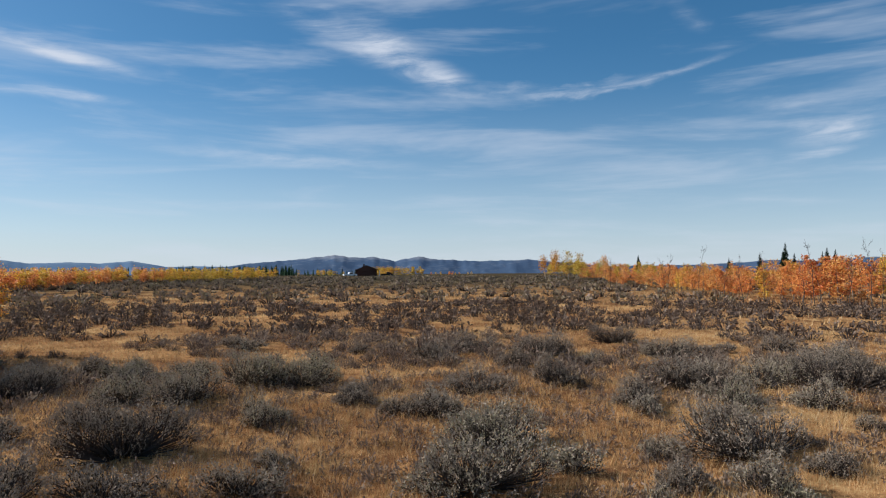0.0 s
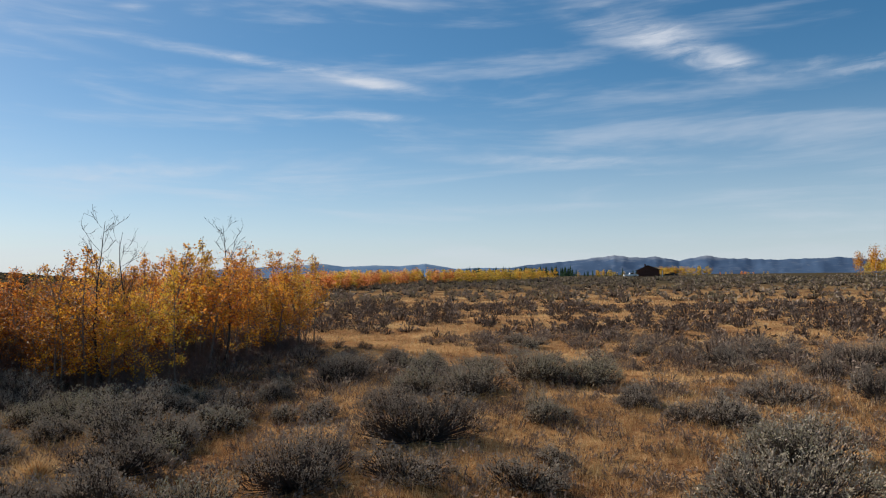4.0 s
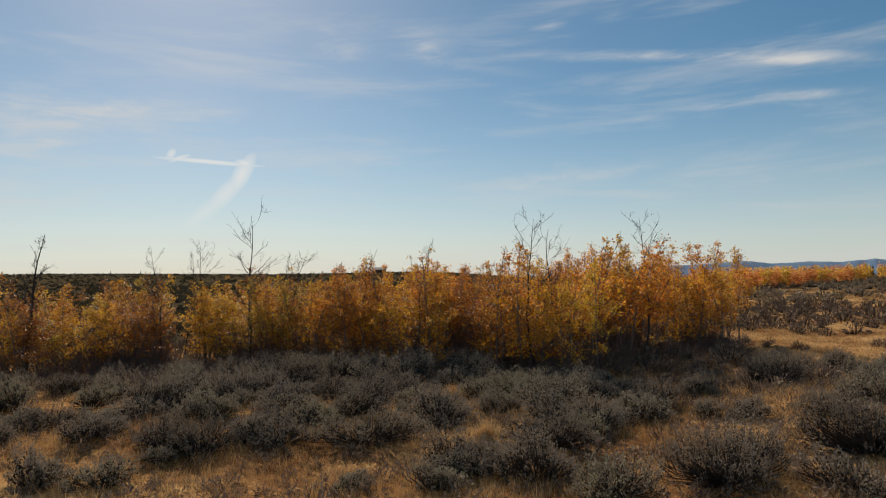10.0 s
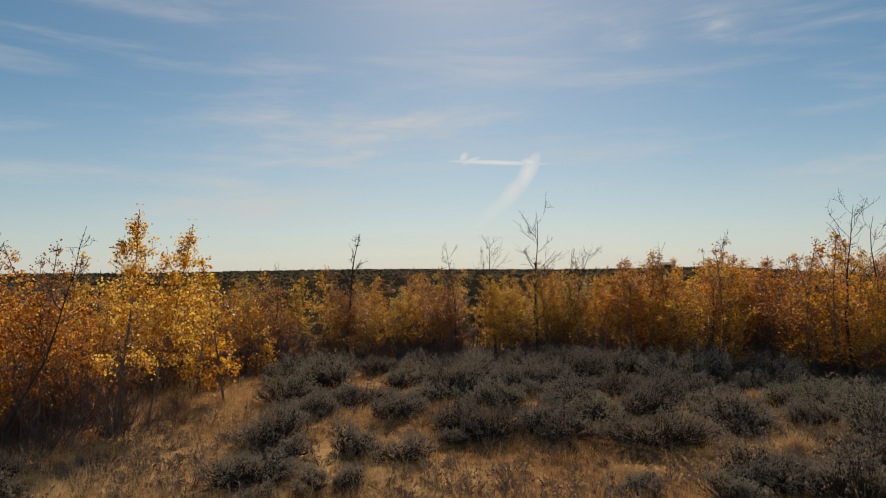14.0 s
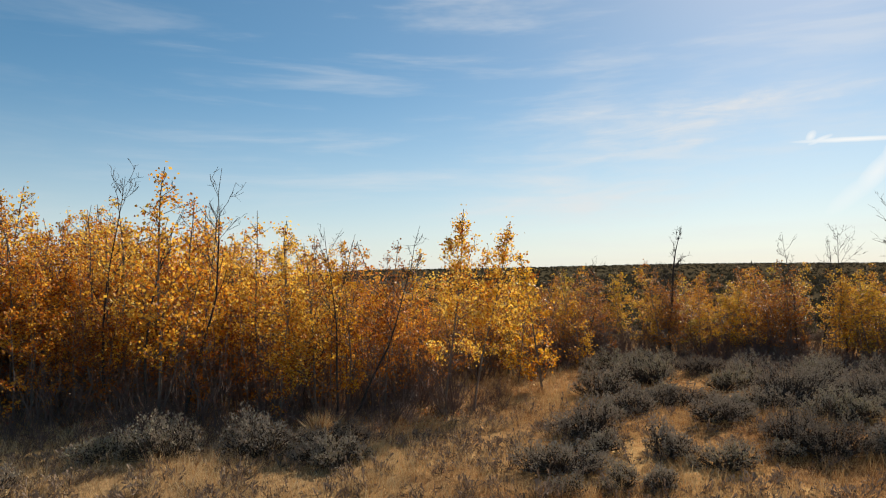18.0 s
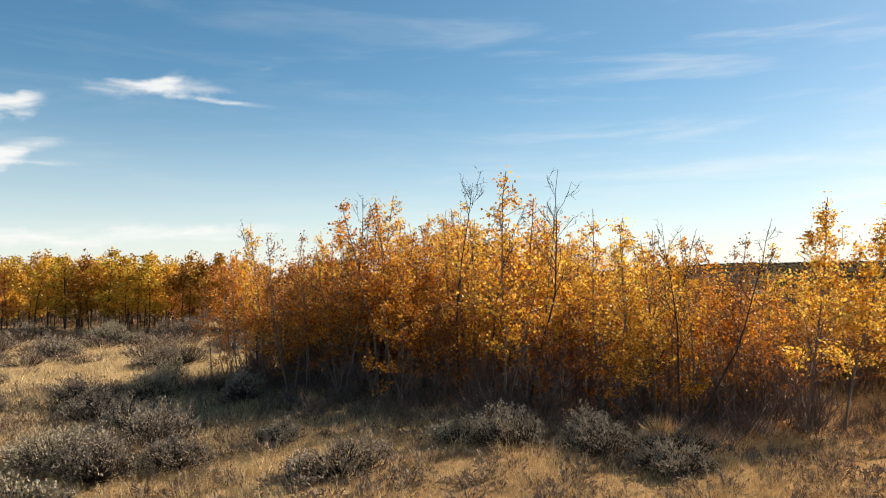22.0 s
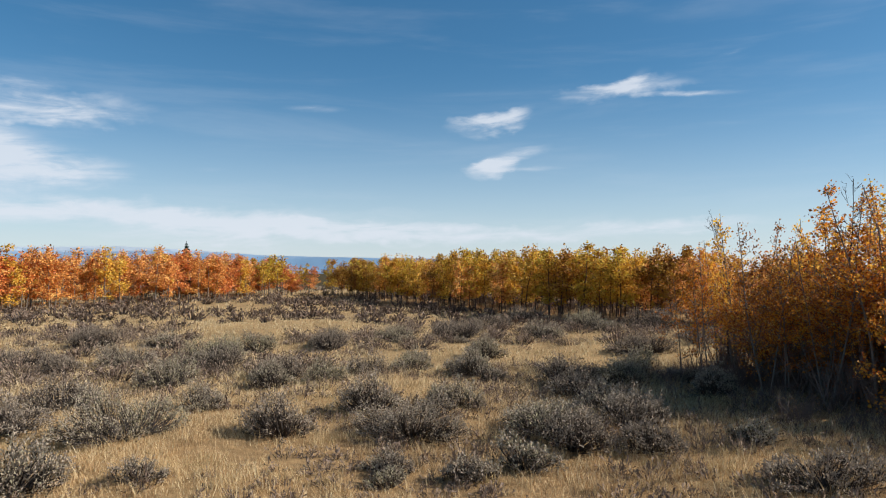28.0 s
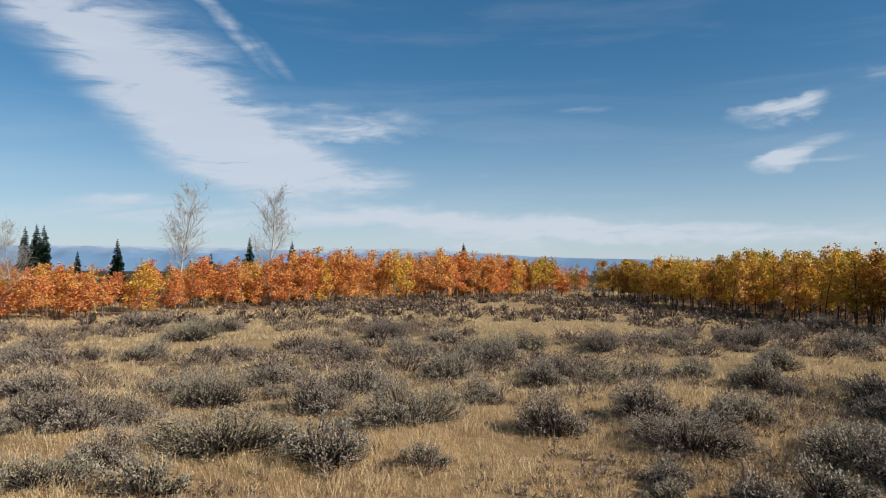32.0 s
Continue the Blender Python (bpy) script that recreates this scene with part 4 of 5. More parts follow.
# leafless snags that stand above the near groves: x, y, height, shape, turn
SNAGS = [bare_meshes(400 + i, 4.6, 0.032, 15, BARK_DEAD, 1.3, 0.40, 0.24, 3, 2) for i in range(4)]
FORKED = [bare_meshes(420 + i, 4.6, 0.042, 17, BARK_DEAD, 0.9, 0.30, 0.36, 3, 2, crook=0.11) for i in range(3)]
LEANING = [bare_meshes(430 + i, 4.6, 0.030, 12, BARK_DEAD, 1.0, 0.45, 0.26, 3, 2, lean=(0.18, 0.0), crook=0.08) for i in range(2)]
STOUT = [bare_meshes(440, 4.6, 0.070, 18, BARK_DEAD, 1.2, 0.45, 0.22, 3, 3)]
for i, (x, y, h, shape, turn) in enumerate([
        (-25.4, 1.7, 4.6, STOUT, 0.4), (-25.4, 5.7, 4.2, SNAGS, 1.9), (-25.7, 6.5, 4.0, SNAGS, 3.8), (-25.1, 7.1, 4.2, FORKED, 5.7), (-23.7, 8.2, 5.2, FORKED, 1.2),
        (-23.8, 9.3, 4.3, FORKED, 2.6), (-24.1, 10.0, 3.8, SNAGS, 0.2), (-21.3, 11.3, 4.0, SNAGS, 4.4), (-19.5, 12.3, 4.0, SNAGS, 2.2), (-15.7, 14.1, 4.7, FORKED, 0.9),
        (-16.2, 15.4, 4.5, FORKED, 3.3), (-15.5, 16.5, 4.3, SNAGS, 5.1), (-15.4, 18.5, 4.8, FORKED, 4.0), (-24.0, -1.1, 3.5, LEANING, 1.6), (-27.0, 0.6, 3.2, LEANING, 1.5),
        (-11.9, -7.9, 5.15, LEANING, 2.2), (-11.9, -9.7, 4.85, SNAGS, 2.2), (-13.1, -5.2, 3.9, SNAGS, 3.0), (-13.4, -5.0, 4.2, LEANING, 1.9), (-11.9, -8.7, 4.5, SNAGS, 0.6),
        (-11.0, -15.9, 4.2, SNAGS, 1.0), (-11.5, -12.7, 4.8, SNAGS, 5.0), (-13.3, -6.3, 4.0, LEANING, 2.0)]):
    k = shape[i % len(shape)]
    s = h / 4.6
    thing("dead_tree", (x, y, float(gz(x, y))), [("trunk", k[0]), ("branchwork", k[1])], "thin leafless dark grey aspen snag among leafy trees", "tree", "leafless snags", turn, (s, s, s))

# brush under the near groves
inner = []
SHRUBS = [shrub_meshes(500 + i, 1.0, 10) for i in range(4)]
for gi, (line, cnt) in enumerate(((LINE_WEST, 230), (LINE_NEAR, 150), (LINE_GAP, 20))):
    for p, d in grove(41 + gi, line, 5.5, cnt, 0.3, 1.3):
        k = random.Random(int(p.x * 1000)).random()
        s = 0.6 + 0.9 * k
        m = Matrix.LocRotScale(Vector((p.x, p.y, float(gz(p.x, p.y)))), Euler((0, 0, k * 40)), Vector((s * 1.2, s * 1.2, s)))
        if d > 0.3:
            inner.append((SHRUBS[int(k * 97) % 4], m))
            continue
        e = new("bare_shrub", SHRUBS[int(k * 97) % 4])
        e.matrix_basis = m
        tagged(e, "leafless grey-brown thicket shrub under the aspens", "shrub", "thicket under the aspens")


for line, cnt in ((LINE_WEST, 420), (SOUTH_END, 80), (LINE_NEAR, 60), (LINE_GAP, 90)):
    for p, d in grove(48, line, 6.5, cnt, 0.2, 0.9):
        k = random.Random(int(p.y * 1000)).random()
        s = 1.0 + 0.8 * k
        inner.append((SHRUBS[int(k * 97) % 4], Matrix.LocRotScale(Vector((p.x, p.y, float(gz(p.x, p.y)))), Euler((0, 0, k * 40)), Vector((s, s, s)))))
for p, d in grove(49, LINE_NEAR + [(-10.4, -17.0)], 4.5, 60, 0.3, 1.1):
    k = random.Random(int(p.y * 999)).random()
    inner.append((SHRUBS[int(k * 97) % 4], Matrix.LocRotScale(Vector((p.x, p.y, float(gz(p.x, p.y)))), Euler((0, 0, k * 40)), Vector((1.2, 1.2, 1.5 + 1.1 * k)))))
EDGE_NEAR = [(-15.6, -1.6), (-12.6, -3.0), (-10.8, -5.0), (-9.6, -7.2), (-9.0, -9.6), (-8.9, -12.0), (-8.9, -15.0), (-9.6, -18.0)]
for p, d in grove(59, EDGE_NEAR, 3.0, 400, 0.12, 0.8):
    k = random.Random(int(p.y * 997)).random()
    z = 0.28 + 0.35 * k
    inner.append((SHRUBS[int(k * 97) % 4], Matrix.LocRotScale(Vector((p.x, p.y, float(gz(p.x, p.y)))), Euler((0, 0, k * 40)), Vector((z * 1.3, z * 1.3, z)))))
EDGE_WEST = [(x * 0.92, y * 0.92) for x, y in LINE_WEST]
for p, d in grove(60, EDGE_WEST, 2.2, 300, 0.15, 1.0):
    k = random.Random(int(p.y * 997)).random()
    z = 0.40 + 0.45 * k
    inner.append((SHRUBS[int(k * 97) % 4], Matrix.LocRotScale(Vector((p.x, p.y, float(gz(p.x, p.y)))), Euler((0, 0, k * 40)), Vector((z * 1.4, z * 1.4, z)))))
joined("thicket", inner, "grey-brown leafless thicket inside the near groves", "shrub")


def leaf_litter(seed, line, depth, count):
    """Fallen leaves under a grove."""
    rng = np.random.default_rng(seed)
    p = np.array([q for q, _ in grove(seed, line, depth, 150, 0.0, 1.0)])
    p = p[rng.integers(len(p), size=count)] + rng.normal(0, 0.45, (count, 2))
    spots = np.stack([p[:, 0], p[:, 1], gz(p[:, 0], p[:, 1]) + 0.03], 1)
    v, f = leaves_on(rng, spots, 0.075, 0.012)
    v[:, 2] = np.repeat(spots[:, 2], 4) + (v[:, 2] - np.repeat(spots[:, 2], 4)) * 0.45
    tagged(new("leaf_litter", mesh_of("leaf_litter", v, f, LEAF_BROWN)), "fallen rust-brown leaves under the aspens", "leaves", kind="stuff")


leaf_litter(57, LINE_NEAR, 7.0, 15000)
leaf_litter(58, LINE_WEST, 5.0, 12000)


# farther groves: rounder crowns on a picket of pale stems
def mid_set(seed, mat, n=480, leaf=0.155, low=0.34, bark=None):
    return [aspen_meshes(seed + i, 4.4, n, leaf, low, 1.35, 22, 0.10, 0.035, bark or BARK, mat, 4, fine=False) for i in range(3)]


MID_OLIVE, MID_GOLD, MID_YELLOW = mid_set(600, LEAF_OLIVE), mid_set(610, FAR_GOLD), mid_set(640, FAR_YELLOW)

MID_BROWN, WEST_GOLD, WEST_ORANGE, WEST_OLIVE = (mid_set(s, m, 950, 0.118, 0.20, BARK_DEAD) for s, m in ((645, FAR_BROWN), (665, FAR_GOLD), (668, FAR_ORANGE), (671, LEAF_OLIVE)))
LOW_RUST, LOW_ORANGE, LOW_GOLD = mid_set(650, FAR_RUST, 850, 0.124, 0.12), mid_set(653, FAR_ORANGE, 850, 0.124, 0.12), mid_set(656, FAR_GOLD, 850, 0.124, 0.12)
LINE_SOUTHWEST = [(-23.0, -28.5), (-18.2, -32.9), (-15.2, -35.5), (-13.2, -39.8), (-11.2, -45.0), (-9.2, -52.5), (-5.2, -67.0), (-3.8, -74.0), (-2.2, -78.0)]


def kinds_southwest(az, d, rng):
    r = rng.random()
    if az < 152:
        return WEST_ORANGE if r < 0.4 else MID_BROWN
    if az > 174:
        return WEST_OLIVE if r < 0.5 else MID_BROWN
    return MID_BROWN if r < 0.12 else WEST_GOLD if r < 0.50 else WEST_ORANGE if r < 0.66 else WEST_OLIVE


plant_joined("aspen_woods", kinds_southwest, grove(51, LINE_SOUTHWEST, 12.0, 330, 0.55, 1.6), [(140, 3.9), (153, 4.0), (160, 4.3), (166, 4.2), (172, 4.0), (178, 3.9), (184, 3.6)], 4.4,
      "aspen grove with olive and gold crowns on dark slim trunks", 52, (1.05, 1.4))

# the dark thicket of stems and brush below those crowns
THICKET = [[shrub_meshes(560 + i, 1.0, 9)] for i in range(3)]
plant_joined("thicket", lambda az, d, rng: THICKET, grove(55, [(x - 3.2, y - 1.4) for x, y in LINE_SOUTHWEST], 9.0, 520, 0.2, 1.0), [(140, 1.2), (184, 1.0)], 1.0,
             "dark leafless brush between the aspen trunks", 56, (0.9, 1.3))
LINE_SOUTH = [(-1.0, -80.0), (4.2, -71.5), (9.0, -64.5), (14.7, -57.2), (19.5, -47.5), (23.5, -41.0), (24.2, -33.5), (26.4, -29.0), (31.0, -23.0)]


def kinds_south(az, d, rng):
    r = rng.random()
    if az < 184:
        return MID_OLIVE if r < 0.7 else LOW_RUST
    return LOW_RUST if r < (0.10 if az < 200 else 0.45) else LOW_ORANGE if r < 0.84 else LOW_GOLD


south = grove(61, LINE_SOUTH, 10.0, 310, 0.6, 1.7)
SOUTH_TOPS = [(178, 3.4), (184, 4.5), (192, 4.7), (200, 4.4), (206, 3.7), (212, 3.4), (218, 3.0), (226, 3.0)]
south.sort(key=lambda q: q[1])
plant("aspen", kinds_south, south[:40], SOUTH_TOPS, 4.4,
      "round-crowned aspen with bright orange-red autumn leaves", "tree", "aspens of the south grove", 62, (1.15, 1.5))
plant_joined("aspen_woods", kinds_south, south[40:], SOUTH_TOPS, 4.4, "orange-red aspen woods behind the clearing", 63, (1.15, 1.5))

LINE_NORTHEAST = [(25.0, 178.0), (27.5, 150.0), (29.2, 116.0), (30.2, 90.0), (30.6, 74.0), (31.6, 63.5), (36.0, 58.0), (43.0, 53.0), (52.0, 47.0)]


def kinds_northeast(az, d, rng):
    r = rng.random()
    if az > -11:
        return MID_YELLOW if r < 0.8 else MID_GOLD
    if az > -17:
        return LOW_ORANGE if r < 0.4 else MID_YELLOW if r < 0.55 else LOW_RUST
    return LOW_ORANGE if r < 0.4 else LOW_GOLD if r < 0.5 else LOW_RUST


plant_joined("aspen_woods", kinds_northeast, grove(71, LINE_NORTHEAST, 15.0, 220, 0.9, 1.5), [(-45, 4.6), (-32, 4.7), (-27, 4.5), (-22, 3.8), (-17, 3.8), (-13, 4.2), (-10, 4.6), (-6, 4.6)], 4.4,
      "aspen woods with orange and yellow leaves beyond the flat", 72, (1.2, 1.6))
FAR_TALL = [aspen_meshes(660 + i, 8.0, 900, 0.26, 0.2, 2.6, 26, 0.5, 0.07, BARK_PALE, LEAF_OLIVE if i else LEAF_GOLD, 4) for i in range(2)]
for i, (x, y, h) in enumerate([(26.4, 162.9, 7.0), (29.0, 162.4, 6.7), (24.0, 164.3, 5.8), (30.8, 157.0, 6.2), (33.1, 146.3, 5.6), (32.3, 115.6, 4.1), (31.2, 126.2, 3.8)]):
    k = FAR_TALL[i % 2]
    s = h / 8.0
    thing("aspen", (x, y, float(gz(x, y))), [("trunk", k[0]), ("crown", k[1])], "tall older aspen with thinning yellow crown", "tree", "aspens of the northeast grove", i * 2.2, (s, s, s))

# far rows towards the cabin and the mountains
FAR_SET = {k: [aspen_meshes(680 + 10 * j + i, 5.0, 260, 0.30, 0.12, 1.6, 12, 0.26, 0.05, BARK, m, 3, fine=False) for i in range(2)]
           for j, (k, m) in enumerate((("yellow", FAR_YELLOW), ("gold", FAR_GOLD), ("orange", FAR_RUST), ("olive", LEAF_OLIVE)))}
FAR_ROWS = [
    ([(-65.7, 96.8), (-62.1, 103.7), (-59.8, 110.2)], 12.0, 60, "orange", 3.3),
    ([(-61.7, 113.8), (-62.8, 131.3), (-60.7, 141.2), (-57.3, 147.0)], 12.0, 80, "orange", 3.4),
    ([(-54.5, 143.3), (-49.8, 161.0), (-40.4, 173.6)], 14.0, 90, "yellow", 3.1),
    ([(-62.0, 330.0), (-48.0, 350.0)], 14.0, 12, "yellow", 3.2),
    ([(-50.0, 380.0), (-30.0, 372.0)], 10.0, 16, "orange", 3.6),
    ([(-30.0, 330.0), (-10.0, 345.0)], 14.0, 34, "olive", 4.6),
    ([(-12.0, 420.0), (20.0, 440.0)], 10.0, 12, "gold", 2.6),
]
for i, (line, depth, cnt, tone, h) in enumerate(FAR_ROWS):
    pair = FAR_SET[tone]
    mixin = FAR_SET["gold"] if tone != "gold" else FAR_SET["orange"]
    plant_joined("aspen_row", lambda az, d, rng: pair if rng.random() < 0.6 else mixin, grove(81 + i, line, depth, cnt, 1.2), [(-90, h), (90, h)], 5.0,
          "distant row of aspens with %s autumn leaves" % tone, 90 + i, (1.2, 1.6))

# small trees across the gap between the south groves
plant("aspen", lambda az, d, rng: LOW_ORANGE if 178 < az < 181 else MID_OLIVE, grove(97, [(-4.5, -79.0), (-1.0, -88.0), (2.5, -80.0)], 6.0, 12, 1.3), [(170, 3.0), (178, 2.6), (190, 3.2)], 4.4,
      "small olive or orange aspen closing the gap between two groves", "tree", "aspens of the south grove", 98, (1.2, 1.6))

# spruces and tall leafless aspens behind the south grove
SPRUCES = [spruce_meshes(700 + i, 6.0, 1.05) for i in range(3)]
for i, (x, y, h) in enumerate([(39.6, -44.6, 5.7), (39.7, -45.8, 6.0), (38.7, -45.4, 5.8), (35.7, -45.2, 4.0), (34.8, -48.5, 5.0), (29.9, -53.9, 4.1), (27.1, -55.3, 5.5), (26.7, -53.3, 3.7), (23.9, -56.8, 5.2), (13.2, -83.6, 5.9), (44.4, -48.3, 3.5), (12.0, -76.6, 5.8)]):
    k = SPRUCES[i % 3]
    s = h / 6.0
    thing("spruce", (x, y, float(gz(x, y))), [("trunk", k[0]), ("crown", k[1])], "dark green narrow spruce behind orange aspens", "tree", "spruces", i * 1.3, (s, s, s))
for i, (x, y, h) in enumerate([(48.3, 98.8, 6.7), (49.3, 98.3, 5.1), (40.8, 100.0, 4.7), (44.5, 98.4, 5.3), (50.5, 92.1, 5.9), (51.3, 91.6, 5.6), (50.5, 93.2, 5.3), (48.9, 100.8, 5.5), (40.3, 144.5, 5.5)]):
    k = SPRUCES[i % 3]
    s = h / 6.0
    thing("spruce", (x, y, float(gz(x, y))), [("trunk", k[0]), ("crown", k[1])], "dark green spruce rising above autumn aspens", "tree", "spruces", i * 1.7, (s * 0.9, s * 0.9, s))
BIG_BARE = [bare_meshes(800 + i, 8.6, 0.11, 46, BARK_PALE, 0.95, 0.32, 0.40, 5, 5) for i in range(2)]
for i, (x, y, h) in enumerate([(25.7, -42.5, 8.0), (22.2, -47.7, 8.4), (27.5, -29.9, 4.8)]):
    k = BIG_BARE[i % 2]
    s = h / 8.6
    thing("bare_aspen", (x, y, float(gz(x, y))), [("trunk", k[0]), ("branchwork", k[1])], "tall leafless pale aspen with fine upswept branches", "tree", "tall bare aspens", i * 2.0, (s * 0.95, s * 0.95, s))
for i, (x, y, h) in enumerate([(24.6, 67.7, 5.3), (25.9, 81.0, 5.1), (26.8, 62.5, 4.6), (26.2, 83.0, 4.8), (30.9, 58.3, 5.4), (32.3, 52.9, 5.6), (32.0, 55.4, 4.4), (29.1, 63.7, 5.1), (29.2, 56.9, 4.2), (27.9, 116.7, 5.0), (32.9, 52.6, 4.7), (26.8, 66.8, 4.4)]):
    k = SNAGS[i % 4]
    s = h / 4.6
    thing("dead_tree", (x, y, float(gz(x, y))), [("trunk", k[0]), ("branchwork", k[1])], "leafless grey snag above the orange aspens", "tree", "leafless snags", i * 2.6, (s, s, s))

# ---- sagebrush: the near bushes one by one (x, y, width) ----
SAGE_PLACES_1 = [
    (-0.4, 23.8, 1.5), (-0.3, 15.0, 1.1), (-1.0, 15.0, 0.8), (-3.1, 26.1, 0.7), (-2.0, 16.3, 1.0), (-3.7, 18.9, 1.8), (-2.6, 11.1, 0.5), (-3.7, 14.0, 0.9),
    (-5.1, 19.0, 1.8), (-2.8, 9.8, 0.9), (-8.1, 28.3, 1.3), (-7.8, 21.9, 1.1), (-6.1, 16.6, 1.8), (-8.1, 18.9, 1.3), (-9.4, 21.9, 0.9), (-7.2, 16.1, 1.2),
    (-5.2, 11.5, 1.7), (-4.4, 9.2, 1.0), (-10.7, 21.4, 1.1), (-7.0, 13.6, 1.0), (-11.0, 19.0, 1.4), (-10.3, 17.2, 1.4), (-8.0, 12.4, 0.7), (-5.8, 8.7, 1.6),
    (-10.5, 14.7, 0.9), (-10.2, 14.0, 0.7), (-10.0, 12.3, 1.0), (-11.6, 12.9, 0.8), (-6.4, 7.1, 1.0), (-8.7, 9.1, 0.7), (-9.4, 9.6, 1.6), (-11.8, 11.9, 1.2),
]
SAGE_PLACES_2 = [
    (-8.7, 8.1, 1.1), (-7.6, 6.9, 1.2), (-11.3, 9.2, 0.9), (-8.3, 6.1, 1.1), (-12.1, 8.2, 1.0), (-11.2, 7.6, 1.2), (-16.7, 9.8, 1.8), (-11.0, 5.9, 1.4),
    (-8.7, 4.4, 0.5), (-18.4, 8.5, 1.6), (-14.4, 5.9, 1.3), (-16.2, 6.6, 1.5), (-11.9, 4.7, 1.1), (-15.6, 5.3, 1.4), (-14.3, 4.2, 1.1), (-11.8, 3.3, 0.9),
    (-18.7, 4.9, 1.1), (-12.5, 2.9, 0.9), (-18.7, 3.2, 0.9), (-10.8, 1.7, 0.7), (-13.7, 1.9, 1.0), (-20.4, 2.3, 1.1), (-11.3, 0.9, 0.7), (-15.4, 1.1, 1.2),
    (-21.3, 1.2, 1.2), (-18.1, 0.9, 1.3), (-14.6, 0.5, 0.9), (-9.8, 0.3, 0.5), (-19.0, 0.1, 1.2), (-11.2, -0.1, 0.5), (-16.3, -0.3, 1.2), (-12.2, -0.3, 1.1),
]
SAGE_PLACES_3 = [
    (-10.3, -0.6, 1.0), (-10.5, -4.2, 0.9), (-9.6, -4.0, 0.5), (-9.9, -5.0, 1.1), (-9.3, -6.2, 1.1), (-8.9, -7.0, 0.7), (-6.4, -7.0, 1.0), (-6.9, -9.4, 0.7),
    (-9.2, -13.9, 1.1), (-9.6, -15.8, 0.9), (-5.3, -9.4, 1.0), (-16.4, -30.2, 1.9), (-5.9, -11.0, 1.1), (-11.1, -21.1, 1.7), (-9.3, -17.9, 1.3), (-8.0, -15.7, 1.4),
    (-6.0, -12.5, 1.3), (-13.5, -29.9, 2.1), (-4.2, -9.7, 1.1), (-6.7, -15.8, 1.2), (-6.3, -15.0, 1.2), (-4.3, -10.8, 1.5), (-9.4, -25.4, 1.3), (-3.2, -8.9, 0.7),
    (-12.1, -35.9, 1.8), (-9.2, -31.6, 1.3), (-4.8, -18.1, 1.2), (-5.6, -20.7, 1.2), (-3.2, -13.1, 1.0), (-6.1, -26.6, 1.5), (-2.0, -11.3, 1.4), (-3.3, -19.1, 1.1),
]
SAGE_PLACES_4 = [
    (-1.4, -9.1, 0.5), (-1.3, -8.7, 0.4), (-3.9, -26.5, 1.5), (-1.6, -13.1, 1.2), (-1.7, -17.8, 0.9), (-1.2, -25.7, 1.2), (-1.1, -24.4, 1.2), (-0.6, -16.5, 0.9),
    (0.1, -11.7, 1.1), (0.4, -16.1, 1.0), (0.5, -17.0, 1.0), (1.4, -25.1, 1.2), (2.1, -19.9, 1.3), (2.3, -21.5, 1.4), (1.7, -13.8, 0.8), (4.5, -25.9, 1.3),
    (2.9, -16.5, 1.2), (1.9, -9.5, 0.5), (2.5, -11.5, 1.4), (4.6, -21.1, 1.4), (7.0, -25.9, 1.5), (6.0, -19.6, 1.0), (4.3, -14.0, 1.2), (3.4, -9.4, 1.1),
    (7.7, -20.9, 1.4), (4.6, -12.4, 1.2), (7.0, -15.2, 1.2), (10.1, -20.0, 0.8), (5.2, -9.8, 1.7), (14.9, -27.6, 2.0), (7.1, -12.9, 1.4), (11.3, -19.7, 0.7),
]
SAGE_PLACES_5 = [
    (14.2, -23.9, 1.8), (8.7, -14.2, 0.7), (4.9, -7.4, 0.7), (19.5, -29.0, 2.2), (12.6, -18.4, 1.4), (7.2, -10.4, 0.8), (6.2, -8.2, 0.8), (8.0, -10.3, 1.2),
    (13.8, -17.9, 0.7), (10.9, -12.8, 1.2), (16.6, -19.3, 1.0), (6.2, -7.2, 0.9), (9.0, -10.3, 1.1), (14.9, -16.5, 1.1), (7.9, 13.1, 0.5), (12.2, 21.3, 1.6),
    (10.1, 17.6, 1.9), (5.8, 10.7, 0.8), (8.1, 15.4, 1.2), (10.5, 20.3, 1.6), (12.4, 26.4, 1.2), (4.6, 9.8, 0.9), (5.2, 11.6, 1.8), (8.2, 18.5, 1.7),
    (6.3, 14.8, 1.0), (5.6, 14.2, 0.8), (10.3, 26.4, 0.9), (6.5, 18.2, 2.0), (3.2, 9.7, 0.8), (8.0, 25.0, 1.7), (3.7, 11.7, 0.8), (4.2, 15.8, 1.0),
]
SAGE_PLACES_6 = [
    (7.2, 29.8, 1.5), (4.9, 23.3, 0.8), (1.9, 10.8, 0.7), (3.0, 18.5, 1.2), (3.6, 25.3, 1.8), (2.3, 21.6, 1.0), (0.8, 12.5, 1.9), (1.4, 27.0, 1.5),
    (0.9, 17.8, 1.4), (0.4, 10.1, 1.7),
]
SAGE_KINDS = {
    "small": [sage_meshes(900 + i, 0.72, 0.42, 110) for i in range(4)],
    "middle": [sage_meshes(910 + i, 1.2, 0.60, 230) for i in range(6)],
    "large": [sage_meshes(920 + i, 1.9, 0.78, 430) for i in range(5)],
}
SAGE_WIDTH = {"small": 0.7, "middle": 1.2, "large": 1.9}
near_sage = []


